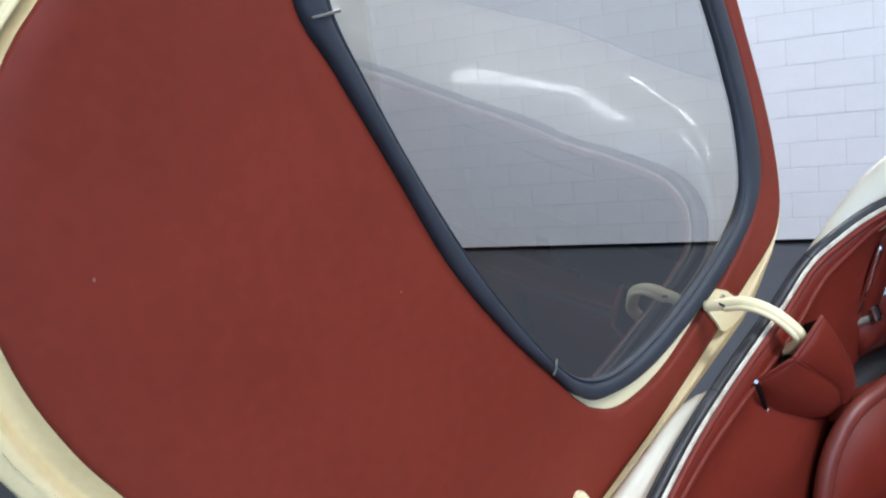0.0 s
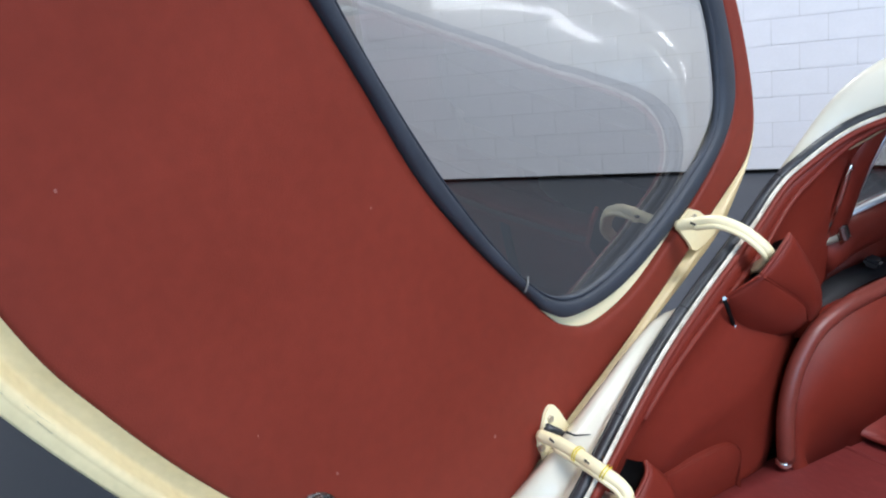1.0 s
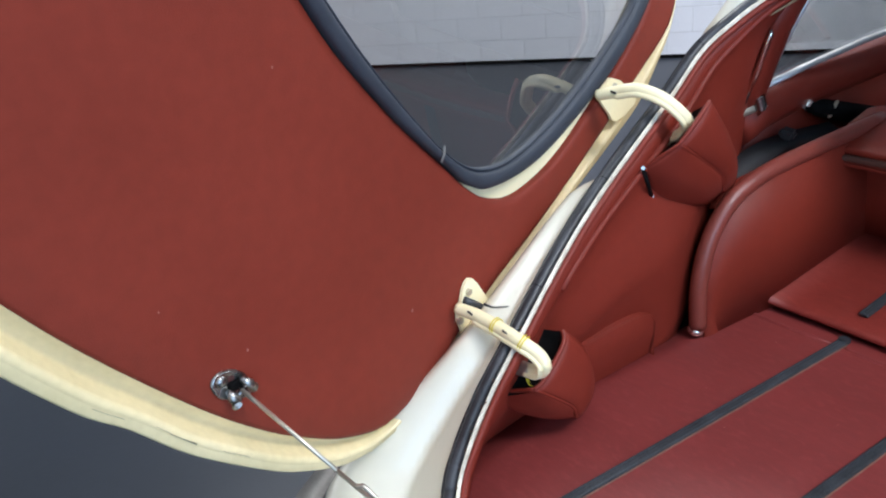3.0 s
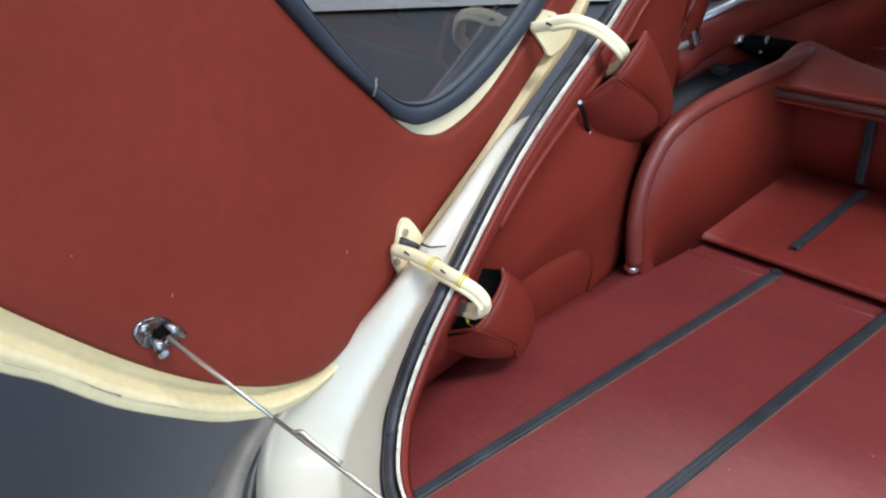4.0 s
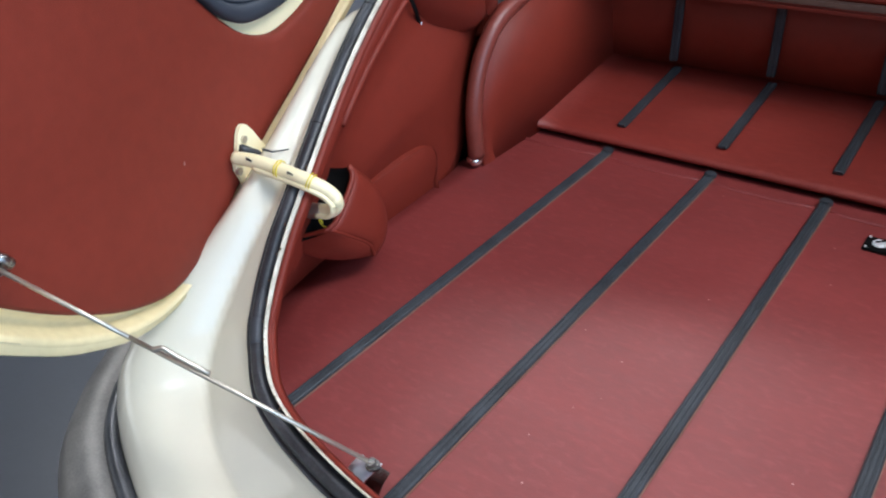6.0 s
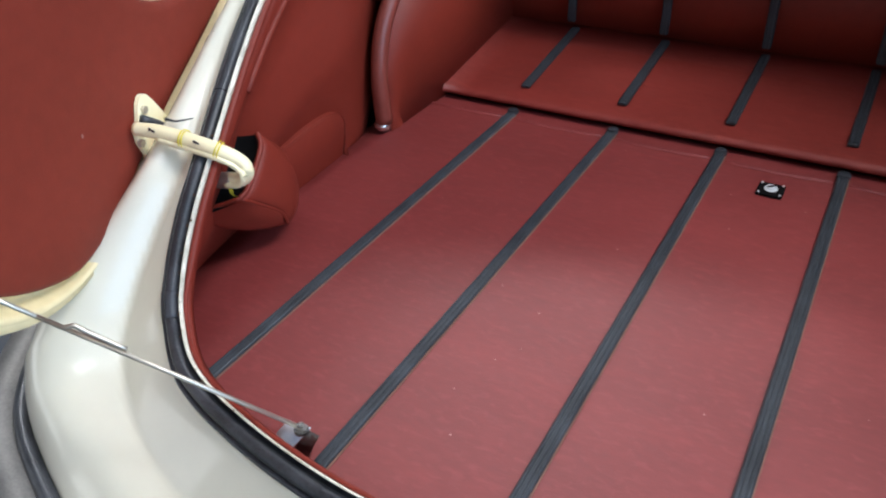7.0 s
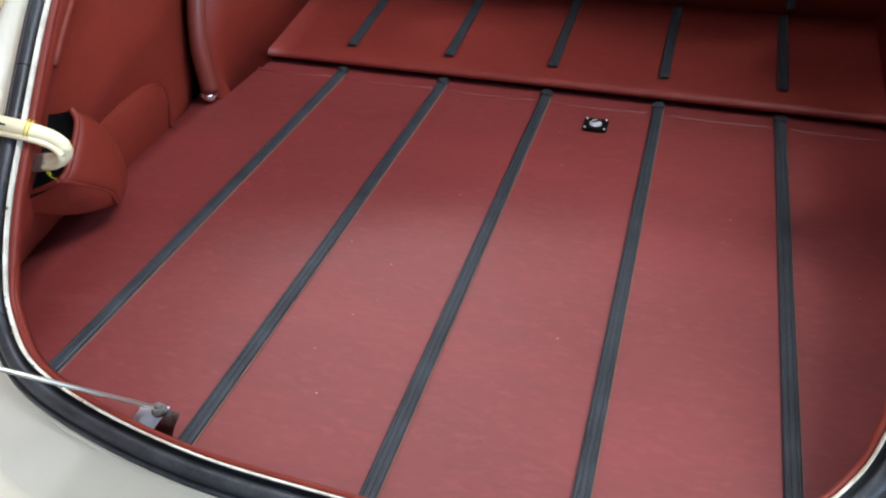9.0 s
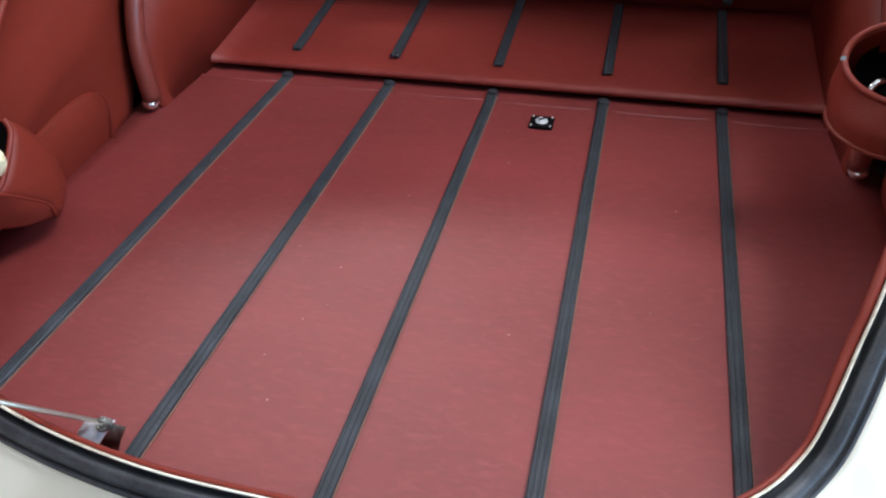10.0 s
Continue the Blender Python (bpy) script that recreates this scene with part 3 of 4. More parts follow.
def arch_panel(s):
    curve = [(p[0], p[1]) for p in spline([(y, z, 0) for y, z in ARCH], 6)]

    def inset(y):
        return 0.497 + .013 * smooth_step((.06 - y) / .24)

    # face, then the rolled edge and the top going outwards
    face = [(s * (inset(y) + .007), max(y, -0.160) + 0.008, max(z - 0.014, 0.612)) for y, z in curve]
    base = [(s * (.006 + inset(0.30 if y > 0.2 else max(-0.155, y + 0.05))), 0.30 if y > 0.2 else max(-0.155, y + 0.05), 0.612) for y, z in curve]
    mid = [(s * (inset((a[1] + b[1]) / 2) + .004), (a[1] + b[1]) / 2, (a[2] + b[2]) / 2) for a, b in zip(face, base)]
    v, f = grid([base, mid, face])
    ob = mesh_object("wheel_arch_panel", v, f, RED, car, "red leather wheel arch panel with rolled edge", solid=0.004, offset=0)
    roll = [(s * (inset(y) + .013), y + 0.006, z - 0.008) for y, z in curve if z > .645]
    v, f = tube(roll, 0.0140, 14, up=(1, 0, 0))
    mesh_object("rolled_edge", v, f, RED_ROLL, ob, "padded rolled leather edge")
    inner = [(s * (inset(y) + .018), y + 0.020, z - 0.018) for y, z in curve if z > .845]
    outer = [(s * 0.68, y + 0.050, z - 0.078) for y, z in curve if z > .845]
    v, f = grid([inner, outer])
    mesh_object("arch_top", v, f, RED, ob, solid=0.003)
    tip = Vector((s * 0.527, -0.161, 0.634))
    bm = bmesh.new()
    bmesh.ops.create_uvsphere(bm, u_segments=16, v_segments=10, radius=0.0150)
    bmesh.ops.transform(bm, matrix=Matrix.Translation(tip) @ Matrix.Diagonal((1, 1, 0.75, 1)), verts=bm.verts)
    part("chrome_tip", bm, CHROME, ob, "small chrome end cap", smooth=True)
    return ob


arch_panel(-1)
arch_panel(1)
# sill pads under the quarter windows
for s in (-1, 1):
    v, f = tube([(s * 0.625, 0.05, 0.915), (s * 0.628, 0.12, 0.932), (s * 0.63, 0.25, 0.942), (s * 0.635, 0.6, 0.945), (s * 0.64, 1.2, 0.93)], 0.036, 14, flat=1.1)
    mesh_object("sill_pad", v, f, RED, car, "padded red leather window sill")
    rows = [[(s * 0.628, 0.03, 0.90), (s * 0.63, 0.3, 0.92), (s * 0.635, 1.2, 0.91)], [(s * 0.64, 0.03, 0.80), (s * 0.645, 0.3, 0.80), (s * 0.65, 1.2, 0.78)], [(s * 0.66, 0.03, 0.5), (s * 0.67, 0.3, 0.45), (s * 0.67, 1.2, 0.4)]]
    v, f = grid(rows)
    mesh_object("side_lining", v, f, RED, car, "red leather side lining", solid=0.004)

# ---- tailgate ----
HO = Vector((-.573, -.583, .865))
HN = Vector((0.97314, 0.20893, -0.09669))
HH = Vector((0.14636, -0.88566, -0.44066))
HW = Vector((0.17770, -0.41468, 0.89245))
MID = 0.41


def on_lid(h, w, n=0.0):
    c = -.04 * (1 - ((w - MID) / .46) ** 2) - .02 * (1 - ((h + .25) / .65) ** 2)
    return HO + HH * h + HW * w + HN * (n + c)


CENTRE = (-0.30, MID)
RAYS = 240


def outline(points):
    """A closed ring of (h, w) on the lid through the points, cut at even angles round the window's middle."""
    pts = [np.array((*p, 0.0)) for p in points]
    ext = pts[-1:] + pts + pts[:2]
    ringp = []
    for i in range(1, len(ext) - 2):
        a, b, c, d = ext[i - 1:i + 3]
        for k in range(8):
            u = k / 8
            q = 0.5 * (2 * b + (c - a) * u + (2 * a - 5 * b + 4 * c - d) * u * u + (3 * b - a - 3 * c + d) * u ** 3)
            ringp.append((q[0], q[1]))
    c = np.array(CENTRE)
    P = np.array(ringp) - c
    E = np.roll(P, -1, axis=0) - P
    out = []
    for k in range(RAYS):
        a = 2 * math.pi * k / RAYS
        d = np.array((math.cos(a), math.sin(a)))
        den = d[0] * E[:, 1] - d[1] * E[:, 0]
        den = np.where(np.abs(den) < 1e-12, 1e-12, den)
        s = (P[:, 0] * E[:, 1] - P[:, 1] * E[:, 0]) / den
        u = (P[:, 0] * d[1] - P[:, 1] * d[0]) / den
        best = max(s[(s > 0) & (u >= -1e-6) & (u <= 1 + 1e-6)])
        out.append((c[0] + d[0] * best, c[1] + d[1] * best))
    return out


FAR_SIDE = [(-.25, .86), (-.05, .875), (.08, .865), (.16, .845)]
TRIM_O = outline([(.391, .53), (.388, .46), (.374, .336), (.343, .185), (.312, .086), (.281, .021), (.251, -.025), (.21, -.063), (.164, -.077), (.10, -.079), (-.03, -.072),
                  (-.20, -.070), (-.360, -.058), (-.44, -.047), (-.50, -.040), (-.55, -.034), (-.600, -.020), (-.640, .020), (-.669, .10), (-.684, .208), (-.683, .357), (-.67, .5), (-.63, .64), (-.55, .745),
                  (-.43, .82)] + FAR_SIDE + [(.203, .827), (.246, .806), (.305, .76), (.355, .69), (.382, .61)])
LID_O = outline([(.442, .547), (.435, .416), (.418, .287), (.401, .229), (.381, .14), (.341, .038), (.313, -.010), (.275, -.055), (.22, -.085), (.15, -.097), (-.03, -.098),
                 (-.20, -.096), (-.373, -.094), (-.47, -.088), (-.545, -.062), (-.600, -.034), (-.643, .018), (-.672, .10), (-.687, .208), (-.686, .357), (-.673, .5), (-.633, .642), (-.553, .748),
                 (-.44, .833), (-.25, .874), (-.05, .89), (.08, .881), (.165, .862), (.218, .840), (.27, .815), (.34, .765), (.395, .70), (.428, .63)])
SEAL_O = outline([(-.098, .083), (-.128, .047), (-.208, .014), (-.312, .004), (-.453, .012), (-.579, .054), (-.632, .128), (-.651, .264), (-.648, .381), (-.635, .50), (-.60, .62),
                  (-.53, .715), (-.42, .775), (-.28, .81), (-.14, .815), (-.04, .79), (.005, .724), (-.004, .642), (-.016, .519), (-.026, .374), (-.052, .241), (-.082, .136)])
SEAL_I = outline([(-.096, .138), (-.127, .085), (-.188, .05), (-.302, .036), (-.441, .045), (-.548, .076), (-.6, .182), (-.612, .30), (-.608, .402), (-.597, .50), (-.562, .61),
                  (-.50, .69), (-.41, .745), (-.28, .78), (-.15, .785), (-.06, .76), (-.027, .707), (-.029, .601), (-.04, .463), (-.057, .321), (-.078, .207)])
CUT = outline([(-.097, .075), (-.118, .034), (-.164, -.004), (-.26, -.022), (-.39, -.010), (-.50, .012), (-.583, .050), (-.636, .128), (-.654, .264), (-.651, .381), (-.638, .50), (-.603, .62),
               (-.533, .718), (-.42, .778), (-.28, .813), (-.14, .818), (-.04, .793), (.008, .726), (-.001, .642), (-.013, .519), (-.023, .374), (-.050, .241), (-.080, .136)])


def between(a, b, s):
    return [(p[0] + (q[0] - p[0]) * s, p[1] + (q[1] - p[1]) * s) for p, q in zip(a, b)]


def lid_rows(spec):
    return [[on_lid(h, w, n) for h, w in ringp] for ringp, n in spec]


# outer skin of the lid, then its inner pieces
v, f = grid(lid_rows([(between(SEAL_O, LID_O, s), -0.034) for s in (0, .2, .4, .6, .8, .95)] + [(LID_O, -0.028)]), closed=True)
tailgate = mesh_object("tailgate", v, f, WHITE, car, "opened white tailgate with red inner trim", solid=0.0015)
flange = [(TRIM_O, -0.006), (between(TRIM_O, LID_O, .12), -0.013), (between(TRIM_O, LID_O, .33), -0.023), (between(TRIM_O, LID_O, .43), -0.020), (between(TRIM_O, LID_O, .52), -0.005),
          (between(TRIM_O, LID_O, .6), 0.0), (between(TRIM_O, LID_O, .74), -0.002), (between(TRIM_O, LID_O, .78), -0.0035), (between(TRIM_O, LID_O, .94), -0.003), (LID_O, -0.007), (LID_O, -0.030)]
v, f = grid(lid_rows(flange), closed=True)
mesh_object("inner_flange", v, f, CREAM_SHADED, tailgate, "cream painted return flange with scratches")
v, f = grid(lid_rows([(SEAL_O, -0.012), (between(SEAL_O, TRIM_O, .3), -0.012), (TRIM_O, -0.010)]), closed=True)
mesh_object("inner_frame", v, f, CREAM, tailgate, "cream painted inner window frame")
spec = [(CUT, -0.010), (CUT, -0.002), (between(CUT, TRIM_O, .03), 0.001)] + [(between(CUT, TRIM_O, s), 0.002) for s in (.15, .3, .45, .6, .75, .88)] + [(between(CUT, TRIM_O, .985), 0.0015), (TRIM_O, -0.001), (TRIM_O, -0.010)]
v, f = grid(lid_rows(spec), closed=True)
mesh_object("trim_panel", v, f, RED_LID, tailgate, "red vinyl trim panel with faint scuffs")
spec = [(SEAL_O, -0.010), (SEAL_O, 0.003)] + [(between(SEAL_O, SEAL_I, s), n) for s, n in ((.1, .0070), (.28, .0092), (.5, .0096), (.68, .0085), (.78, .0062), (.82, .0020), (.86, .0012), (.89, .0040), (.95, .0046))] + [(SEAL_I, 0.002), (SEAL_I, -0.006), (SEAL_O, -0.016)]
v, f = grid(lid_rows(spec), closed=True)
mesh_object("window_seal", v, f, SEAL_GREY, tailgate, "dark grey rubber window seal")
cc = [CENTRE] * RAYS
v, f = grid(lid_rows([(between(SEAL_O, cc, 0.02), -0.004)] + [(between(SEAL_O, cc, s), -0.004) for s in (.2, .4, .6, .8, .999)]), closed=True)
pane = mesh_object("rear_glass", v, f, GLASS, tailgate, "clear curved rear window glass")
pane.visible_shadow = False
# joints of the seal
for (h0, w0), (h1, w1) in (((-.074, .148), (-.092, .160)), ((.004, .705), (-.028, .695))):
    ja, jb = on_lid(h0, w0, 0.0115), on_lid(h1, w1, 0.0095)
    v, f = tube([ja, ja.lerp(jb, .5) + HN * .002, jb], 0.0016, 8)
    mesh_object("seal_joint", v, f, JOINT_GREY, tailgate)


# hinge arms: tapered rods from a plate on the lid into the box
def hinge(points, radii, shape, label, centre):
    pts = [Vector(p) for p in spline(points, 6)]
    rr = [float(p[0]) for p in spline([(r, 0, 0) for r in radii], 6)]
    v, f = tube(pts, rr, 14)
    arm = mesh_object("hinge_arm", v, f, CREAM, tailgate, label)
    rail = []
    for i, p in enumerate(pts[6:]):
        t = (pts[min(i + 7, len(pts) - 1)] - pts[i + 5]).normalized()
        c = Vector(centre) - p
        c = (c - t * c.dot(t)).normalized()
        rail.append(p + c * rr[i + 6] * 1.02)
    v, f = tube(rail, [.002] + [r * .46 for r in rr[7:]], 10)
    mesh_object("arm_flange", v, f, CREAM, tailgate, "rolled edge along the hinge arm")
    bm = bmesh.new()
    vs = [bm.verts.new(on_lid(a, b, 0.004)) for a, b in shape]
    bm.faces.new(vs)
    r = bmesh.ops.extrude_face_region(bm, geom=bm.faces[:])
    bmesh.ops.translate(bm, vec=HN * 0.005, verts=[g for g in r["geom"] if isinstance(g, bmesh.types.BMVert)])
    bmesh.ops.recalc_face_normals(bm, faces=bm.faces[:])
    part("hinge_plate", bm, CREAM, tailgate)
    return arm


hinge([(-.583, -.591, .826), (-.552, -.584, .825), (-.513, -.578, .820), (-.472, -.574, .814), (-.450, -.564, .800), (-.440, -.562, .787), (-.450, -.563, .772), (-.472, -.563, .766)],
      [.0085, .0092, .0092, .0090, .0088, .0088, .0088, .0088],
      [(-.013, -.019), (-.019, -.020), (-.024, -.026), (-.026, -.039), (-.026, -.070), (-.040, -.099), (.012, -.098), (.041, -.090), (.041, -.078), (.036, -.067), (.033, -.051), (.026, -.041), (.014, -.036), (-.004, -.022)], "cream painted tubular hinge arm tied with yellow cord", (-.440, -.640, .745))
hinge([(-.640, -.259, 1.040), (-.610, -.252, 1.047), (-.574, -.245, 1.054), (-.543, -.233, 1.045), (-.524, -.218, 1.026), (-.514, -.206, 1.005), (-.530, -.198, .983), (-.559, -.196, .966)],
      [.0085, .0095, .0095, .0092, .0092, .0095, .0100, .0105],
      [(-.385, .004), (-.418, .006), (-.434, -.011), (-.444, -.033), (-.462, -.058), (-.445, -.068), (-.415, -.066), (-.393, -.060), (-.386, -.052), (-.386, -.039), (-.381, -.016), (-.379, -.006)], "cream painted tubular hinge arm", (-.500, -.330, .985))


def cord(at, axis, r, turns=1.5):
    at, axis = Vector(at), Vector(axis).normalized()
    a = axis.orthogonal().normalized()
    b = axis.cross(a)
    pts = [at + a * (r * math.cos(k)) + b * (r * math.sin(k)) + axis * (0.004 * (k / 6.283 - turns / 2)) for k in [2 * math.pi * turns * j / 40 for j in range(41)]]
    v, f = tube(pts, 0.0008, 6, up=axis)
    mesh_object("tied_cord", v, f, YELLOW, tailgate, "thin yellow cord")


cord((-.515, -.578, .820), (.048, .006, -.008), .0112)
cord((-.468, -.572, .812), (.032, .008, -.015), .0108)
cord((-.470, -.556, .752), (.03, .0, .01), .0125, 1.4)
for p, d in (((-.553, -.592, .830), (.05, .01, -.03)), ((-.491, -.583, .822), (.048, .008, -.015))):
    part("ink_mark", box_bm(0.009, 0.0016, 0.006, Matrix.Translation(p) @ pose(0, 0, 0, 20, 25, 10), 0.0004), INK, tailgate)

v, f = tube([(-.463, -.5632, .767), (-.468, -.5632, .7655), (-.486, -.5632, .761), (-.516, -.563, .755)], [.0085, .0102, .0104, .0104], 16)
mesh_object("hinge_knuckle", v, f, STEEL, tailgate, "dull metal knuckle inside the hinge box")

# bolts and the dark packing of the lower hinge plate
v, f = tube([on_lid(.008, -.034, .013), on_lid(-.006, -.060, .013), on_lid(-.019, -.093, .011)], [.0062, .0045, .0015], 8)
mesh_object("packing_strip", v, f, RUBBER, tailgate, "dark rubber packing strip")
for h, w in ((-.006, -.033), (.030, -.053), (-.417, -.010)):
    part("plate_bolt", disc_bm(0.0055, 0.005, Matrix.Translation(on_lid(h, w, .010)) @ HN.to_track_quat("Z", "Y").to_matrix().to_4x4(), 6), STEEL, tailgate)

part("ink_mark", box_bm(0.010, 0.0016, 0.004, Matrix.Translation((-.606, -.261, 1.049)) @ pose(0, 0, 0, 20, 15, 10), 0.0004), INK, tailgate)
# thin rod drawn for an open hairline join on the flank
v, f = tube([(-.556, -.566, .833), (-.550, -.556, .826), (-.545, -.532, .820)], [.0022, .0014, .0006], 6)
mesh_object("flank_hairline", v, f, RUBBER, tailgate, "fine dark line on the flank")

# ---- stay rod ----
A0 = on_lid(.299, .165, .0135)
FOOT_PIN = Vector((-.226, -.769, .650))
lidn = HN.to_track_quat("Z", "Y").to_matrix().to_4x4()


def on_dish(r, a, n):
    """A point of the oval plate: r from its middle to its edge, a round it; its tail end is the narrower one."""
    dw, dh = math.cos(a) * .0265, math.sin(a) * .0185 * (1 - .22 * max(0, -math.cos(a)))
    return on_lid(.3015 + r * (dh + dw * .28), .1695 + r * dw, n)


dish = [[on_dish(r, 2 * math.pi * k / 40, n) for k in range(40)] for r, n in ((1.0, .002), (.98, .0046), (.92, .0060), (.80, .0052), (.62, .0044), (.4, .0048), (.02, .0050))]
v, f = grid(dish, closed=True)
bracket = mesh_object("stay_bracket", v, f, BRACKET, tailgate, "oval chrome plate holding the stay rod")
bm = bmesh.new()
bmesh.ops.create_uvsphere(bm, u_segments=20, v_segments=12, radius=.0078)
bmesh.ops.transform(bm, matrix=Matrix.Translation(on_lid(.307, .187, .006)) @ lidn @ Matrix.Diagonal((1, 1, .75, 1)), verts=bm.verts)
part("bracket_boss", bm, BRACKET, tailgate, "domed chrome rivet", smooth=True)
for pts, r in (([(.2895, .172, .009), (.2885, .160, .012), (.2875, .150, .011)], [.0035, .0062, .0058]), ([(.3085, .173, .008), (.3105, .164, .012), (.3110, .157, .011)], [.0040, .0068, .0062])):
    v, f = tube([on_lid(*p) for p in pts], r, 14)
    mesh_object("bracket_lug", v, f, BRACKET, tailgate, "chrome pivot lug")
part("lug_nut", disc_bm(.0066, .006, Matrix.Translation(on_lid(.3140, .157, .015)) @ lidn @ pose(0, 0, 0, 60, 20, 0), 6, .0012), BRACKET, tailgate, "chrome nut")
v, f = tube([on_lid(.286, .162, .0125), on_lid(.314, .162, .0125)], .0030, 10)
mesh_object("pivot_pin", v, f, DARK_CHROME, tailgate)
# black block put in for the shade between the lugs
part("fork_gap_shade", box_bm(.017, .013, .004, Matrix.Translation(on_lid(.2995, .168, .0055)) @ lidn, .0015), BLACK, tailgate)
JOINT_P = A0.lerp(FOOT_PIN, .41)
v, f = tube([A0, JOINT_P], 0.0024, 10)
stay = mesh_object("stay_rod", v, f, STEEL, car, "thin plated steel tailgate stay rod")
side = Vector((0.25, 0.35, 0.9)).normalized()
ax = (FOOT_PIN - A0).normalized()
v, f = tube([JOINT_P - ax * .03, FOOT_PIN], 0.0024, 10)
mesh_object("lower_rod", v, f, STEEL, stay)
hook = [JOINT_P - ax * .004, JOINT_P + side * .004, JOINT_P + side * .0075 + ax * .005, JOINT_P + side * .0062 + ax * .018, JOINT_P + side * .0055 + ax * .055]
v, f = tube([Vector(p) for p in spline([tuple(p) for p in hook], 5)], 0.0026, 8)
mesh_object("rod_hook", v, f, STEEL, stay)
part("foot_nut", disc_bm(0.0042, 0.003, Matrix.Translation(FOOT_PIN + Vector((0, 0, .0040))), 12, 0.001), BRACKET, stay)
part("foot_washer", disc_bm(0.0078, 0.0022, Matrix.Translation(FOOT_PIN - Vector((0, 0, .0035))), 16), BRACKET, stay)
rows = [[(x, y + .006 * abs(u - .35), z) for u, x in ((0, x0), (.35, x0 + .35 * (x1 - x0)), (.7, x0 + .7 * (x1 - x0)), (1, x1))] for x0, x1, y, z in
        ((-.244, -.219, -.7660, .6465), (-.247, -.220, -.7715, .6455), (-.251, -.224, -.7775, .640), (-.256, -.231, -.7835, .630), (-.259, -.235, -.7870, .621))]
v, f = grid(rows)
mesh_object("foot_bracket", v, f, BRIGHT_ALU, stay, "folded aluminium foot bracket", solid=.002)
rows = [[(-.219, -.7650, .6455), (-.207, -.7645, .643)], [(-.226, -.7770, .636), (-.210, -.7735, .634)], [(-.234, -.7865, .621), (-.213, -.7790, .621)]]
v, f = grid(rows)
mesh_object("bracket_wing", v, f, BRACKET, stay, solid=.002, smooth=False)

# ---- leather boxes round the hinges ----
def along(points, n):
    """n + 1 points at even steps of the spline's length."""
    p = [Vector(q) for q in spline(points, 12)] if len(points) > 2 else [Vector(points[0]).lerp(Vector(points[1]), k / 12) for k in range(13)]
    d = [0.0]
    for q, r in zip(p, p[1:]):
        d.append(d[-1] + (r - q).length)
    out = []
    for k in range(n + 1):
        t = d[-1] * k / n
        i = max(0, min(len(p) - 2, sum(1 for x in d if x <= t) - 1))
        u = 0 if d[i + 1] == d[i] else (t - d[i]) / (d[i + 1] - d[i])
        out.append(p[i].lerp(p[i + 1], min(1, u)))
    return out


def patch(c0, c1, d0, d1, n=14, puff=0.0, towards=(1, -1, 1)):
    """Rows of a pillow between four edges: c0 and c1 run the same way, d0 joins their starts and d1 their ends."""
    a, b, c, d = along(c0, n), along(c1, n), along(d0, n), along(d1, n)
    way = Vector(towards).normalized()
    rows = []
    for j in range(n + 1):
        t, row = j / n, []
        for i in range(n + 1):
            s = i / n
            p = a[i] * (1 - t) + b[i] * t + c[j] * (1 - s) + d[j] * s
            p = p - (a[0] * ((1 - s) * (1 - t)) + a[n] * (s * (1 - t)) + b[0] * ((1 - s) * t) + b[n] * (s * t))
            k = (math.sin(math.pi * s) * math.sin(math.pi * t)) ** 0.7
            row.append(p + way * (puff * k))
        rows.append(row)
    return rows


def hinge_box(name, label, outer, lower, wall, puff, towards, proud=.011):
    rows = patch(*outer, puff=puff, towards=towards)
    v, f = grid(rows)
    ob = mesh_object(name, v, f, RED, car, label, solid=.0035, offset=0)
    v, f = grid(patch(*lower, puff=puff * 1.1, towards=(towards[0], towards[1], -.3)))
    mesh_object("lower_panel", v, f, RED, ob, "darker leather underside panel", solid=.0035, offset=0)
    v, f = tube(along(outer[0], 20), .0036, 8)
    mesh_object("rolled_rim", v, f, RED, ob)
    v, f = tube(along(outer[3], 20), .0030, 8)
    mesh_object("seam_piping", v, f, RED, ob)
    v, f = tube(along(lower[0], 12), .0028, 8)
    mesh_object("lower_rim", v, f, RED, ob)
    # black sheet below the rim paints the shade inside the box
    inside = patch(wall, outer[0], (wall[0], outer[0][0]), (wall[-1], outer[0][-1]), puff=.012, towards=(-.1, .3, -1))
    inside = [[p + Vector((proud, -.004, -.002)) * (1 - j / 14) ** .5 + Vector((-.004, .001, -.002)) * (j / 14) for p in r] for j, r in enumerate(inside)]
    v, f = grid(inside)
    mesh_object("shade_sheet", v, f, BLACK, ob, "black sheet for the shade inside the box")
    return ob


P, S, E = (-.491, -.187, 1.035), (-.497, -.243, .985), (-.525, -.102, .867)
BL, BB = (-.541, -.270, .947), (-.557, -.234, .888)
upper_box = hinge_box("hinge_box", "red leather box covering the upper hinge",
                      ([P, (-.492, -.214, 1.012), S], [(-.56, -.027, .854), (-.56, -.032, .849), (-.56, -.038, .844)], [P, (-.505, -.133, .979), (-.53, -.07, .912), (-.56, -.027, .854)], [S, (-.503, -.185, .944), (-.512, -.129, .902), E, (-.56, -.038, .844)]),
                      ([BL, S], [BB, (-.552, -.197, .866), (-.538, -.134, .849), E], [BL, BB], [S, (-.503, -.185, .944), (-.512, -.129, .902), E]),
                      [(-.56, -.147, 1.005), (-.548, -.236, .955)], .012, (1, -.3, .1))
v, f = tube([Vector(BL) + Vector((.010, -.011, .005)), (Vector(BL) + Vector(BB)) / 2 + Vector((.013, -.014, .006)), Vector(BB) + Vector((.010, -.011, .005))], 0.0038, 10, flat=0.5, up=(1, -0.3, 0.3))
mesh_object("mounting_strap", v, f, BLACK, upper_box, "narrow black strap")
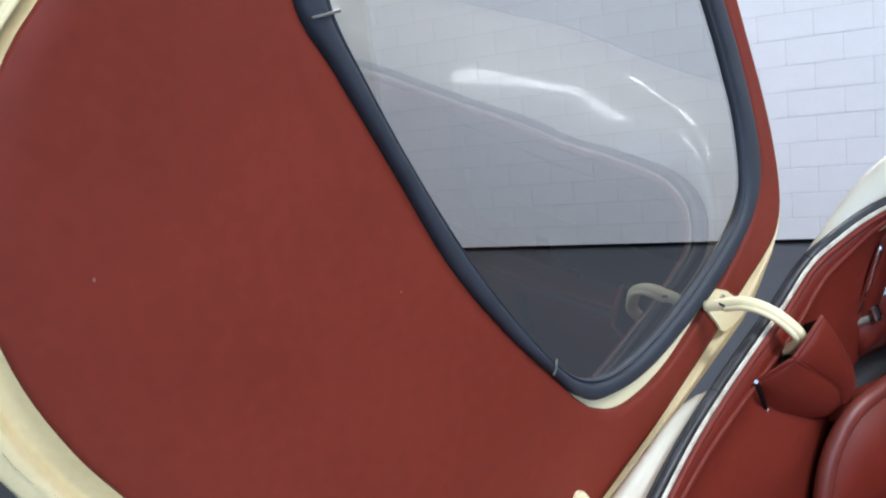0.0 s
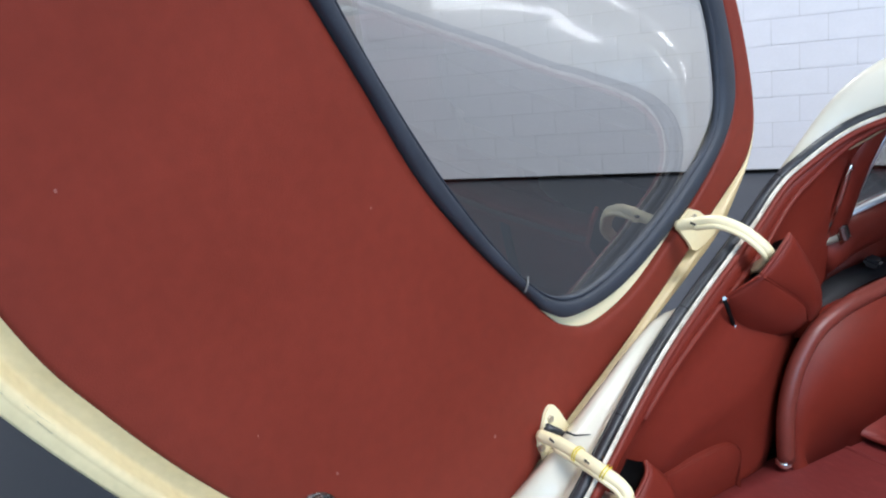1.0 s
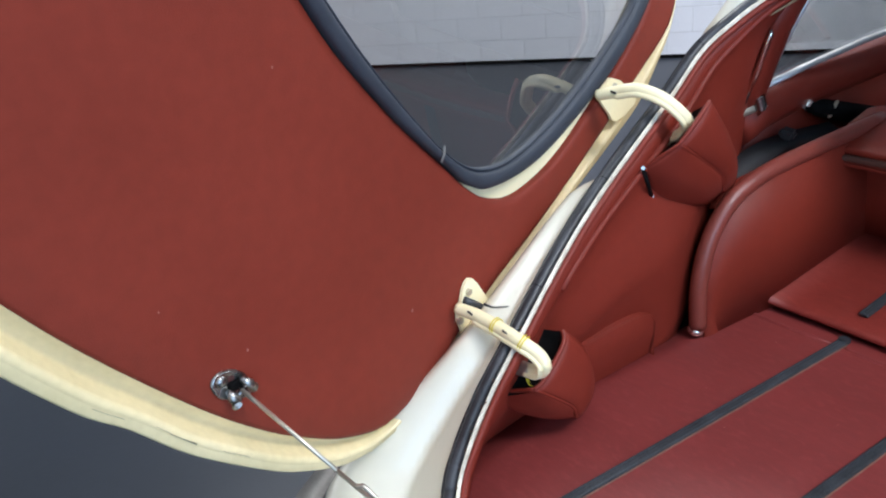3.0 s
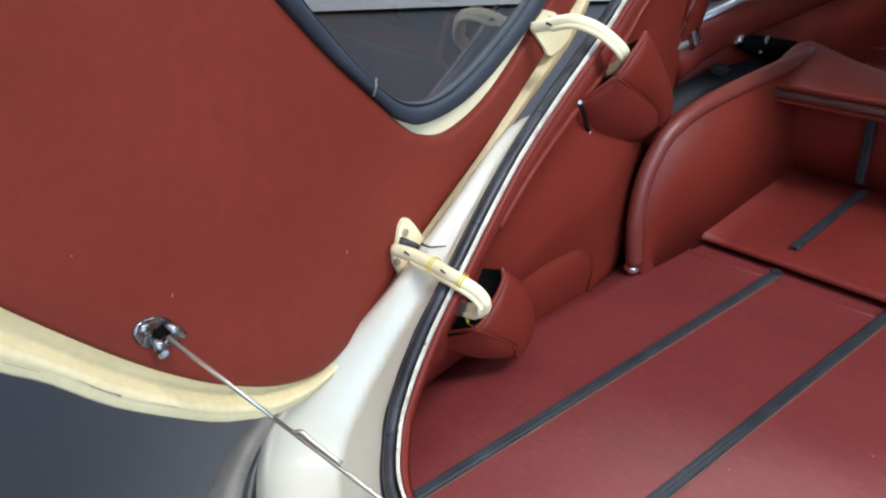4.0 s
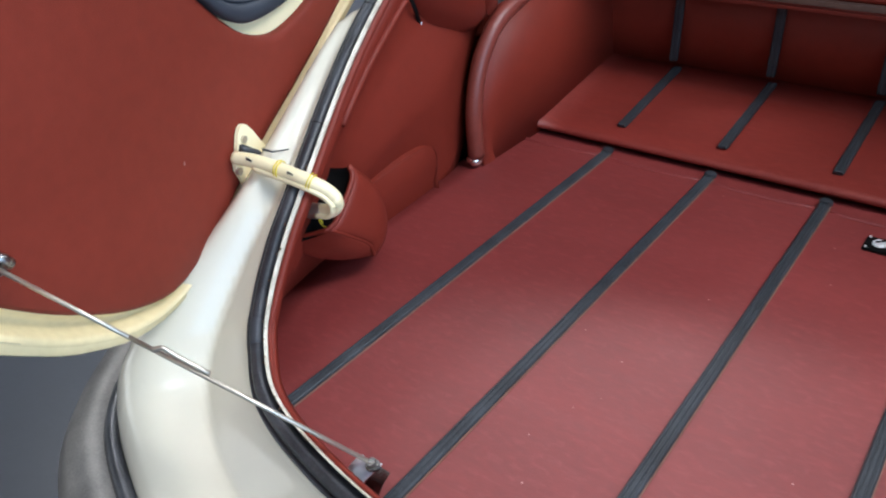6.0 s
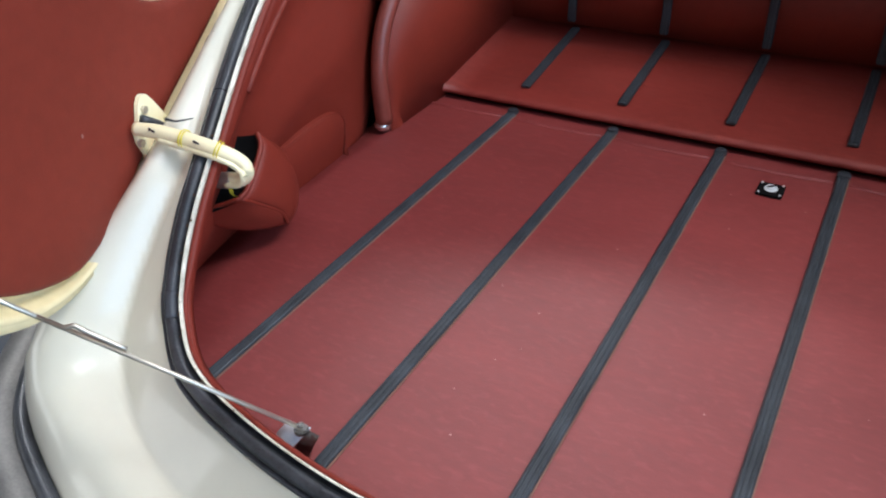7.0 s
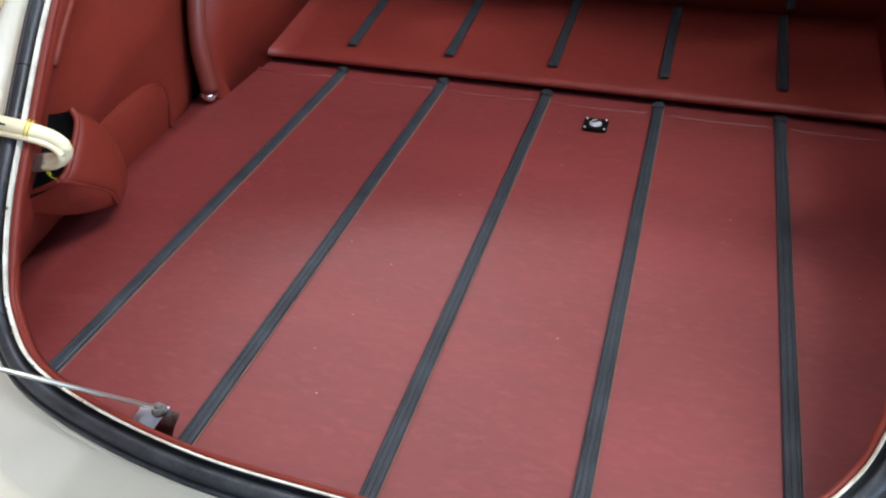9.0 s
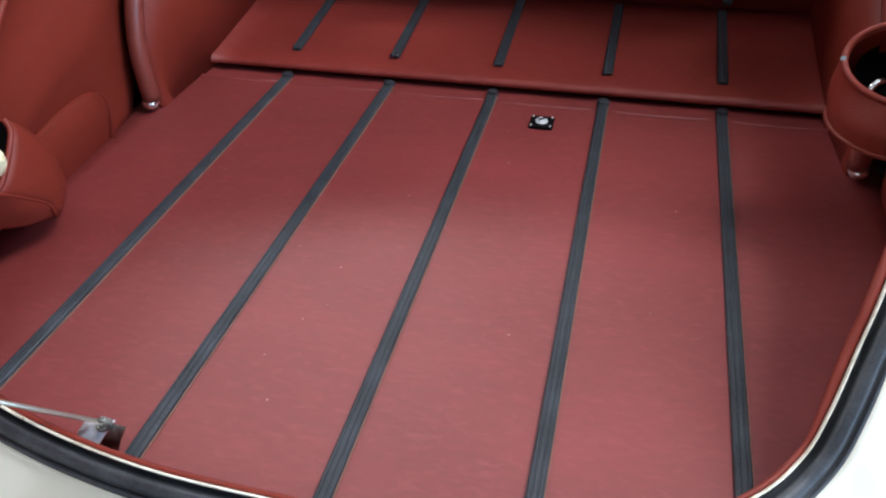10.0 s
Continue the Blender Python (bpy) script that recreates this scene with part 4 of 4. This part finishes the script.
for p in (BL, BB):
    bm = disc_bm(0.0030, 0.007, Matrix.Translation(Vector(p) + Vector((.011, -.012, .006))) @ Vector((.75, -.55, .3)).to_track_quat("Z", "Y").to_matrix().to_4x4(), 16, 0.003)
    part("strap_bolt", bm, BRACKET, upper_box, "chrome domed bolt")

P, S, E = (-.474, -.500, .799), (-.455, -.571, .747), (-.465, -.490, .657)
lower_box = hinge_box("hinge_box", "red leather box covering the lower hinge",
                      ([P, (-.464, -.509, .784), (-.455, -.553, .753), S], [(-.52, -.414, .625), (-.52, -.419, .620), (-.52, -.424, .615)], [P, (-.478, -.461, .752), (-.49, -.436, .689), (-.52, -.414, .625)], [S, (-.455, -.531, .712), (-.458, -.502, .683), E, (-.52, -.424, .615)]),
                      ([(-.505, -.584, .725), S], [(-0.512, -0.589, 0.709), (-0.494, -0.565, 0.687), (-0.475, -0.529, 0.669), E], [(-.505, -.584, .725), (-0.512, -0.589, 0.709)], [S, (-.455, -.531, .712), (-.458, -.502, .683), E]),
                      [(-.53, -.503, .790), (-.521, -.545, .765), (-.509, -.583, .728)], .008, (1, .1, .25), .017)

# raised cover panel on the side trim, with a snap
top = along([(-.517, -.46, .722), (-.526, -.40, .7145), (-.528, -.34, .715), (-.529, -.287, .712), (-.533, -.258, .697), (-.539, -.245, .667), (-.548, -.246, .612)], 30)
rows = [[p + Vector((-.020, 0, .002)) for p in top], [p + Vector((-.001, 0, 0)) for p in top], [p + Vector((.001, -.003, -.003)) for p in top],
        [Vector((-.536, min(p.y, -.252), .66 if p.z > .66 else p.z)) for p in top], [Vector((-.549, min(p.y, -.252), .612)) for p in top]]
v, f = grid(rows)
cover = mesh_object("cover_panel", v, f, RED, car, "raised red leather cover panel with snap fastener")
v, f = tube([p + Vector((-.001, 0, 0)) for p in top], 0.0018, 8)
mesh_object("stitched_edge", v, f, RED, cover)
part("snap_fastener", disc_bm(0.0036, 0.005, Matrix.Translation((-.5500, -.240, .641)) @ Vector((.9, -.3, .3)).to_track_quat("Z", "Y").to_matrix().to_4x4(), 14, 0.0015), STEEL, cover)

# striker pocket on the far side: a leather bag with a round slanting mouth and a flat bottom
C, R = Vector((.497, -.318, .862)), 0.049
nrm = Vector((-.45, -.55, .70)).normalized()
e1 = (Vector((0, -.75, .66)) - nrm * nrm.dot(Vector((0, -.75, .66)))).normalized()
e2 = nrm.cross(e1)
BASE = Vector((.507, -.292, .777))
TURNS = [2 * math.pi * j / 48 for j in range(48)]
mouth = [C + (e1 * (math.cos(k) * 1.45) + e2 * math.sin(k) * .92) * R for k in TURNS]
away = [Vector(((p - C).x, (p - C).y, 0)) for p in mouth]
bottom = [BASE + Vector((a.normalized().x * .072, a.normalized().y * .078, 0)) for a in away]


def pocket_ring(u):
    rim_w = 1 - smooth_step(u)
    return [p.lerp(q, u) + (a.normalized() * (.008 * math.sin(math.pi * min(1, u * 1.05)))) + nrm * (-.004 * math.sin(math.pi * u)) * rim_w for p, q, a in zip(mouth, bottom, away)]


rows = [pocket_ring(u) for u in (0, .06, .14, .25, .38, .52, .66, .8, .92, 1.0)]
rows += [[BASE + (p - BASE) * r + Vector((0, 0, -.004 * (1 - r))) for p in bottom] for r in (.9, .6, .3, .02)]
v, f = grid(rows, closed=True)
pot = mesh_object("striker_pocket", v, f, RED, car, "round red leather pocket over the lock striker", solid=0.004, offset=1)
v, f = tube(mouth + [mouth[0], mouth[1]], 0.0038, 8)
mesh_object("rolled_rim", v, f, RED, pot)
v, f = tube(bottom + [bottom[0], bottom[1]], 0.0026, 8)
mesh_object("seam_piping", v, f, RED, pot)
# black bowl that paints the pocket's inner shade
rows2 = [[C + nrm * d + (e1 * (math.cos(k) * 1.42) + e2 * math.sin(k) * .9) * (R * r) for k in TURNS] for d, r in ((-.030, .95), (-.045, .95), (-.07, .6), (-.075, .01))]
v, f = grid(rows2, closed=True)
mesh_object("shade_sheet", v, f, BLACK, pot, "black bowl for the shade inside the pocket")
hk = [(.474, -.312, .838), (.4675, -.318, .839), (.462, -.321, .833), (.461, -.322, .825), (.465, -.320, .8185), (.469, -.318, .813), (.471, -.316, .805), (.477, -.312, .797)]
v, f = tube([Vector(p) for p in spline(hk, 6)], 0.0036, 8)
mesh_object("striker_hook", v, f, CHROME, pot, "bright chrome striker hook")
part("rim_stud", disc_bm(.0032, .003, Matrix.Translation(mouth[min(range(48), key=lambda j: mouth[j].x)] + nrm * .003) @ nrm.to_track_quat("Z", "Y").to_matrix().to_4x4(), 10, .001), CHROME, pot, "small bright stud")

# ---- quarter windows ----
def leaning(s, y, z, push=0.0):
    return Vector((s * (0.63 - 0.45 * (z - .95) + push), y, z))


for s in (-1, 1):
    corners = [(.125, .970), (.122, 1.05), (.128, 1.128), (.20, 1.150), (.45, 1.150), (.72, 1.12), (.78, 1.05), (.78, 1.01), (.42, .998), (.25, .985)]
    ringw = [leaning(s, y, z) for y, z in corners]
    v, f = tube(ringw + [ringw[0]], 0.0075, 8, flat=0.8)
    qw = mesh_object("quarter_window", v, f, ALUMINIUM, car, "chrome framed quarter window")
    bm = bmesh.new()
    bm.faces.new([bm.verts.new(leaning(s, y, z, .003)) for y, z in corners])
    bmesh.ops.solidify(bm, geom=bm.faces[:], thickness=0.004)
    g = part("pane", bm, GLASS, qw, "clear glass")
    g.visible_shadow = False
    # red panel between the opening's trim and the pillar
    rows = [[leaning(s, y0 + (y1 - y0) * k / 6, z, push - .004 * math.sin(math.pi * k / 6)) for k in range(7)] for y0, y1, z, push in ((-.07, .085, .90, -.004), (-.05, .085, .95, -.008), (-.03, .076, 1.0, -.010), (-.02, .068, 1.05, -.010), (-.01, .062, 1.10, -.010), (.0, .066, 1.15, -.010))]
    v, f = grid(rows)
    mesh_object("quarter_panel", v, f, RED, car, "red leather quarter panel", solid=.003)
    # pillar behind the window, red with a bright bead
    v, f = tube([leaning(s, .074, .935, -.020), leaning(s, .066, .985, -.022), leaning(s, .057, 1.04, -.022), leaning(s, .053, 1.09, -.020), leaning(s, .064, 1.150, -.016)], [.034, .033, .030, .027, .026], 14, flat=.45, up=(1, 0, .45))
    mesh_object("pillar_trim", v, f, RED, qw, "red leather covered pillar")
    v, f = tube([leaning(s, .032, .955, -.030), leaning(s, .026, 1.02, -.031), leaning(s, .020, 1.085, -.028), leaning(s, .021, 1.095, -.024)], [.0048, .0048, .0044, .002], 8)
    mesh_object("pillar_bead", v, f, CHROME, qw, "thin chrome bead")
    v, f = tube([(s * .618, -.002, .930), (s * .616, .012, .938), (s * .604, .034, .945), (s * .590, .056, .952)], [.008, .0105, .0085, .0075], 10)
    mesh_object("catch_lever", v, f, STEEL, qw, "worn chrome catch lever")
    part("catch_base", disc_bm(.013, .014, pose(s * .596, .074, .945, 0, s * 70, 0), 16, .004), CHROME, qw, "chrome window catch")
    part("catch_knob", disc_bm(.0105, .030, pose(s * .584, .064, .962, 12, s * 10, 0), 14, .004), BRACKET, qw)
    v, f = tube([leaning(s, -.004, 1.122, -.024), leaning(s, .050, 1.138, -.026), leaning(s, .100, 1.152, -.026)], .0055, 8, flat=.5)
    mesh_object("felt_strip", v, f, TAN, qw, "bare tan edge of the lining")

# ---- seat belts on the arch tops ----
def ribbon(points, width, mat, name, label, parent=None):
    pts = [Vector(p) for p in spline(points, 6)]
    rows = []
    for i, p in enumerate(pts):
        t = (pts[min(i + 1, len(pts) - 1)] - pts[max(i - 1, 0)]).normalized()
        a = t.cross(Vector((.5, 0, 1))).normalized()
        rows.append([p - a * width / 2, p + a * width / 2])
    v, f = grid(rows)
    return mesh_object(name, v, f, mat, parent, label, solid=.003)


belt = ribbon([(-.595, -.03, .832), (-.595, .036, .852), (-.595, .093, .862), (-.595, .152, .864), (-.595, .226, .858), (-.59, .32, .85)], .042, WEBBING, "seat_belt", "black seat belt webbing lying on the arch", car)
part("belt_clip", box_bm(.028, .034, .016, pose(-.595, .167, .878, 0, 15, 20), .005), WEBBING, belt)
v, f = tube([(-.612, .262, .903), (-.61, .285, .897), (-.61, .34, .878), (-.61, .441, .846), (-.605, .52, .82)], [.016, .024, .027, .028, .028], 12, flat=.7)
reel = mesh_object("belt_reel", v, f, BLACK, car, "black belt stalk with chrome buckle end")
part("buckle", box_bm(.026, .040, .024, pose(-.610, .243, .916, -25, 20, 10), .006), CHROME, reel, "chrome buckle end")
part("buckle_tongue", box_bm(.006, .009, .036, pose(-.590, .300, .893, -18, 15, 0), .002), STEEL, reel)

# ---- rear bumper ----
def bumper(side):
    """A quarter bumper hugging the tail below the shoulder, with a rubber gasket against the paint."""
    idx = list(range(24, 82)) if side < 0 else [M - i for i in range(24, 82)]
    rows, gasket = [], []
    for q, i in enumerate(idx):
        t = (shoulder[(i + 1) % M] - shoulder[i - 1]).normalized()
        o = t.cross(Vector((0, 0, 1))).normalized()
        if o.dot(shoulder[i] - Vector((0, -.3, .5))) < 0:
            o = -o
        k = min(1, (q + 1) / 5, (len(idx) - q) / 5)
        rows.append([shoulder[i] + o * (.012 + (a - .012) * k) + Vector((0, 0, -.01 + b * k)) for a, b in ((.012, -.01), (.022, .006), (.045, .008), (.070, -.004), (.088, -.03), (.092, -.06), (.080, -.09), (.05, -.11), (.01, -.115))])
        gasket.append(shoulder[i] + o * .010 + Vector((0, 0, -.006)))
    v, f = grid(rows)
    ob = mesh_object("rear_bumper", v, f, BUMPER, car, "dull chrome quarter bumper with dusty specks", solid=.002)
    v, f = tube(gasket, .0115, 10)
    mesh_object("bumper_rubber", v, f, RUBBER, ob, "black rubber bumper gasket")


bumper(-1)
bumper(1)

# ---- wheels and the front of the body ----
for x in (-.62, .62):
    for y in (.02, 2.46):
        w = mesh_object("wheel", *tube([(x - .08, y, .315), (x - .07, y, .315), (x + .07, y, .315), (x + .08, y, .315)], [.27, .315, .315, .27], 40), TYRE, car, "black tyre on a wire wheel")
        for sx in (-1, 1):
            part("rim", disc_bm(.19, .012, pose(x + sx * .081, y, .315, 0, 90, 0), 32, .004), CHROME, w)
for s in (-1, 1):
    rows = []
    for y, x, zt in ((.10, .775, .93), (.5, .80, .93), (1.3, .80, .90), (2.0, .80, .86), (2.8, .70, .76), (3.2, .40, .62), (3.32, .0, .55)):
        rows.append([(s * (x - .05), y, zt), (s * x, y, zt - .10), (s * (x + .02 if x else 0), y, zt - .3), (s * (x - .03 if x else 0), y, .26)])
    v, f = grid(rows)
    mesh_object("side_panel", v, f, WHITE, car, "glossy cream-white body side", solid=.003)
rows = []
for y, x, zt, zc in ((1.35, .75, .91, .97), (2.0, .75, .86, .93), (2.8, .65, .76, .82), (3.2, .36, .62, .66), (3.31, .02, .56, .57)):
    rows.append([(x * math.sin(a), y, zt + (zc - zt) * math.cos(a)) for a in [math.radians(-90 + 180 * k / 12) for k in range(13)]])
v, f = grid(rows)
mesh_object("bonnet", v, f, WHITE, car, "long cream-white bonnet", solid=.003)
rows = [[(x * .98, y + .12 * (1 - (x / .55) ** 2), z) for x in [-.55 + 1.1 * k / 10 for k in range(11)]] for y, z in ((.88, 1.20), (1.1, 1.08), (1.28, .95))]
v, f = grid(rows)
ws = mesh_object("windscreen", v, f, DARK_GLASS, car, "curved windscreen glass", solid=.004)
ws.visible_shadow = False
for s in (-1, 1):
    v, f = grid([[(s * .70, .79, .93), (s * .70, 1.3, .93)], [(s * .61, .79, 1.06), (s * .62, 1.15, 1.05)], [(s * .53, .79, 1.19), (s * .53, .92, 1.19)]])
    dg = mesh_object("door_glass", v, f, DARK_GLASS, car, "side door window glass", solid=.004)
    dg.visible_shadow = False
part("dashboard", box_bm(1.3, .25, .2, pose(0, 1.25, .82), .04), BLACK, car, "dark dashboard")
part("floor_pan", box_bm(1.5, 4.0, .03, pose(0, 1.2, .27)), BLACK, car, "dark underbody floor")
for x in (-.33, .33):
    seat = part("bucket_seat", box_bm(.48, .14, .5, pose(x, .56, .58, -14), .05, 3), RED, car, "red leather bucket seat")
    part("cushion", box_bm(.48, .5, .16, pose(x, .83, .36), .05, 3), RED, seat)

# ---- scuffs on the lid's trim and scratches on its flange ----
random.seed(4)
SCUFF = material("pale_scuff", (0.32, 0.12, 0.10), 0.6, vary=0.1)
for h, w, r in ((.293, .631, .0012), (.075, .02, .0018), (.263, .183, .0013), (.05, .40, .001), (.30, .30, .0008)):
    bm = disc_bm(r, .0006, Matrix.Translation(on_lid(h, w, .0024)) @ lidn @ Matrix.Diagonal((1, 1.6, 1, 1)), 10)
    part("scuff", bm, SCUFF, tailgate)
SCRATCH = material("dark_scratch", (0.30, 0.25, 0.17), 0.7, vary=0.2)
for k in range(14):
    w = random.uniform(.03, .55)
    i = min(range(RAYS), key=lambda j: abs(TRIM_O[j][1] - w) + (9 if TRIM_O[j][0] < .1 else 0))
    s = random.choice((.62, .7, .72, .78, .8))
    pts = []
    for d in range(random.randint(2, 3)):
        p = between(TRIM_O, LID_O, s + random.uniform(-.01, .01))[(i + d) % RAYS]
        pts.append(on_lid(p[0], p[1], -.0005 if s < .75 else -.0025))
    v, f = tube(pts, random.uniform(.00010, .00026), 5)
    mesh_object("scratch", v, f, SCRATCH, tailgate)
# chips on the ivory flange of the opening
CHIP = material("rust_chip", (0.10, 0.05, 0.025), 0.8, vary=0.3)
for k in range(22):
    i = random.randint(20, 88)
    p = lip[i] + up_dir[i] * .0036 + out_dir[i] * random.uniform(-.002, .003)
    part("paint_chip", disc_bm(random.uniform(.0004, .0011), .0012, Matrix.Translation(p) @ up_dir[i].to_track_quat("Z", "Y").to_matrix().to_4x4() @ Matrix.Diagonal((1, random.uniform(1, 2.5), 1, 1)), 7), CHIP, car)
# a hairline crack across the flank
v, f = tube([bulge(79, s) + up_dir[79] * .0003 for s in (.10, .15, .20, .26)], [.0003, .0006, .0006, .0003], 5)
mesh_object("hairline_crack", v, f, CHIP, car, "fine dark crack in the paint")
# flecks of lint on the boot floor
lint_v, lint_f = [], []
for k in range(28):
    x, y, r, a = random.uniform(-.5, .5), random.uniform(-.74, -.06), random.uniform(.0005, .0012), random.uniform(0, 3.14)
    if min(abs(x - (j - 2) * SP) for j in range(5)) < .016 or abs(x) > half_width(y) - .03:
        continue
    n0 = len(lint_v)
    for j in range(6):
        b = a + j * math.pi / 3
        lint_v.append((x + r * math.cos(b) * (1.6 if j % 2 else 1), y + r * math.sin(b), ZF + .0006))
    lint_v.append((x, y, ZF + .0011))
    lint_f += [(n0 + j, n0 + (j + 1) % 6, n0 + 6) for j in range(6)]
LINT = material("pale_lint", (0.42, 0.22, 0.19), 0.8, vary=0.3, scale=40)
mesh_object("lint", lint_v, lint_f, LINT, load_floor, "pale flecks of lint")
# joints in the boot seal
seal_band("seal_patch", 41, 47, 1.05, DUSTY, "dusty patch on the seal")
for i in (75, 83, 98):
    seal_band("seal_joint", i, i, 1.02, BLACK)

# ---- wall blocks, the seen ones singly ----
def block_mesh(name, length, height):
    bm = box_bm(length - .0034, .02, height - .0034, None, .0034, 2)
    me = bpy.data.meshes.new(name)
    bm.to_mesh(me)
    bm.free()
    me.materials.append(BLOCK)
    return me


SHIFT = 1.060
unit = block_mesh("block", LENGTH, COURSE)
rest_v, rest_f = [], []
rows_n = int(H / COURSE)
for r in range(rows_n):
    off = SHIFT if r % 2 else SHIFT + LENGTH / 2
    k0, k1 = int((-2.27 - off) / LENGTH) - 1, int((U1 - off) / LENGTH) + 1
    for k in range(k0, k1):
        a, b = off + k * LENGTH, off + (k + 1) * LENGTH
        a2, b2 = max(a, -2.27), min(b, U1)
        if b2 - a2 < .03:
            continue
        z = (r + .5) * COURSE
        if r < 15 and -2.27 < a and b < 4.2:
            ob = new("block", unit)
            ob.parent = wall_north
            ob.matrix_basis = ROOM @ pose((a + b) / 2, random.uniform(-.0010, .0010) + .0015, z)
        else:
            n0 = len(rest_v)
            hh, g = COURSE / 2 - .00225, .00225
            for zz in (-hh, hh):
                for uu in (a2 + g, b2 - g):
                    for vv in (0.0115, -.0075):
                        rest_v.append(ROOM @ Vector((uu, vv, z + zz)))
            rest_f += [tuple(n0 + q for q in fc) for fc in ((0, 1, 3, 2), (4, 6, 7, 5), (0, 4, 5, 1), (2, 3, 7, 6), (1, 5, 7, 3), (0, 2, 6, 4))]
rest = mesh_object("further_blocks", rest_v, rest_f, BLOCK, wall_north, smooth=False)
rest["kind"] = "stuff"
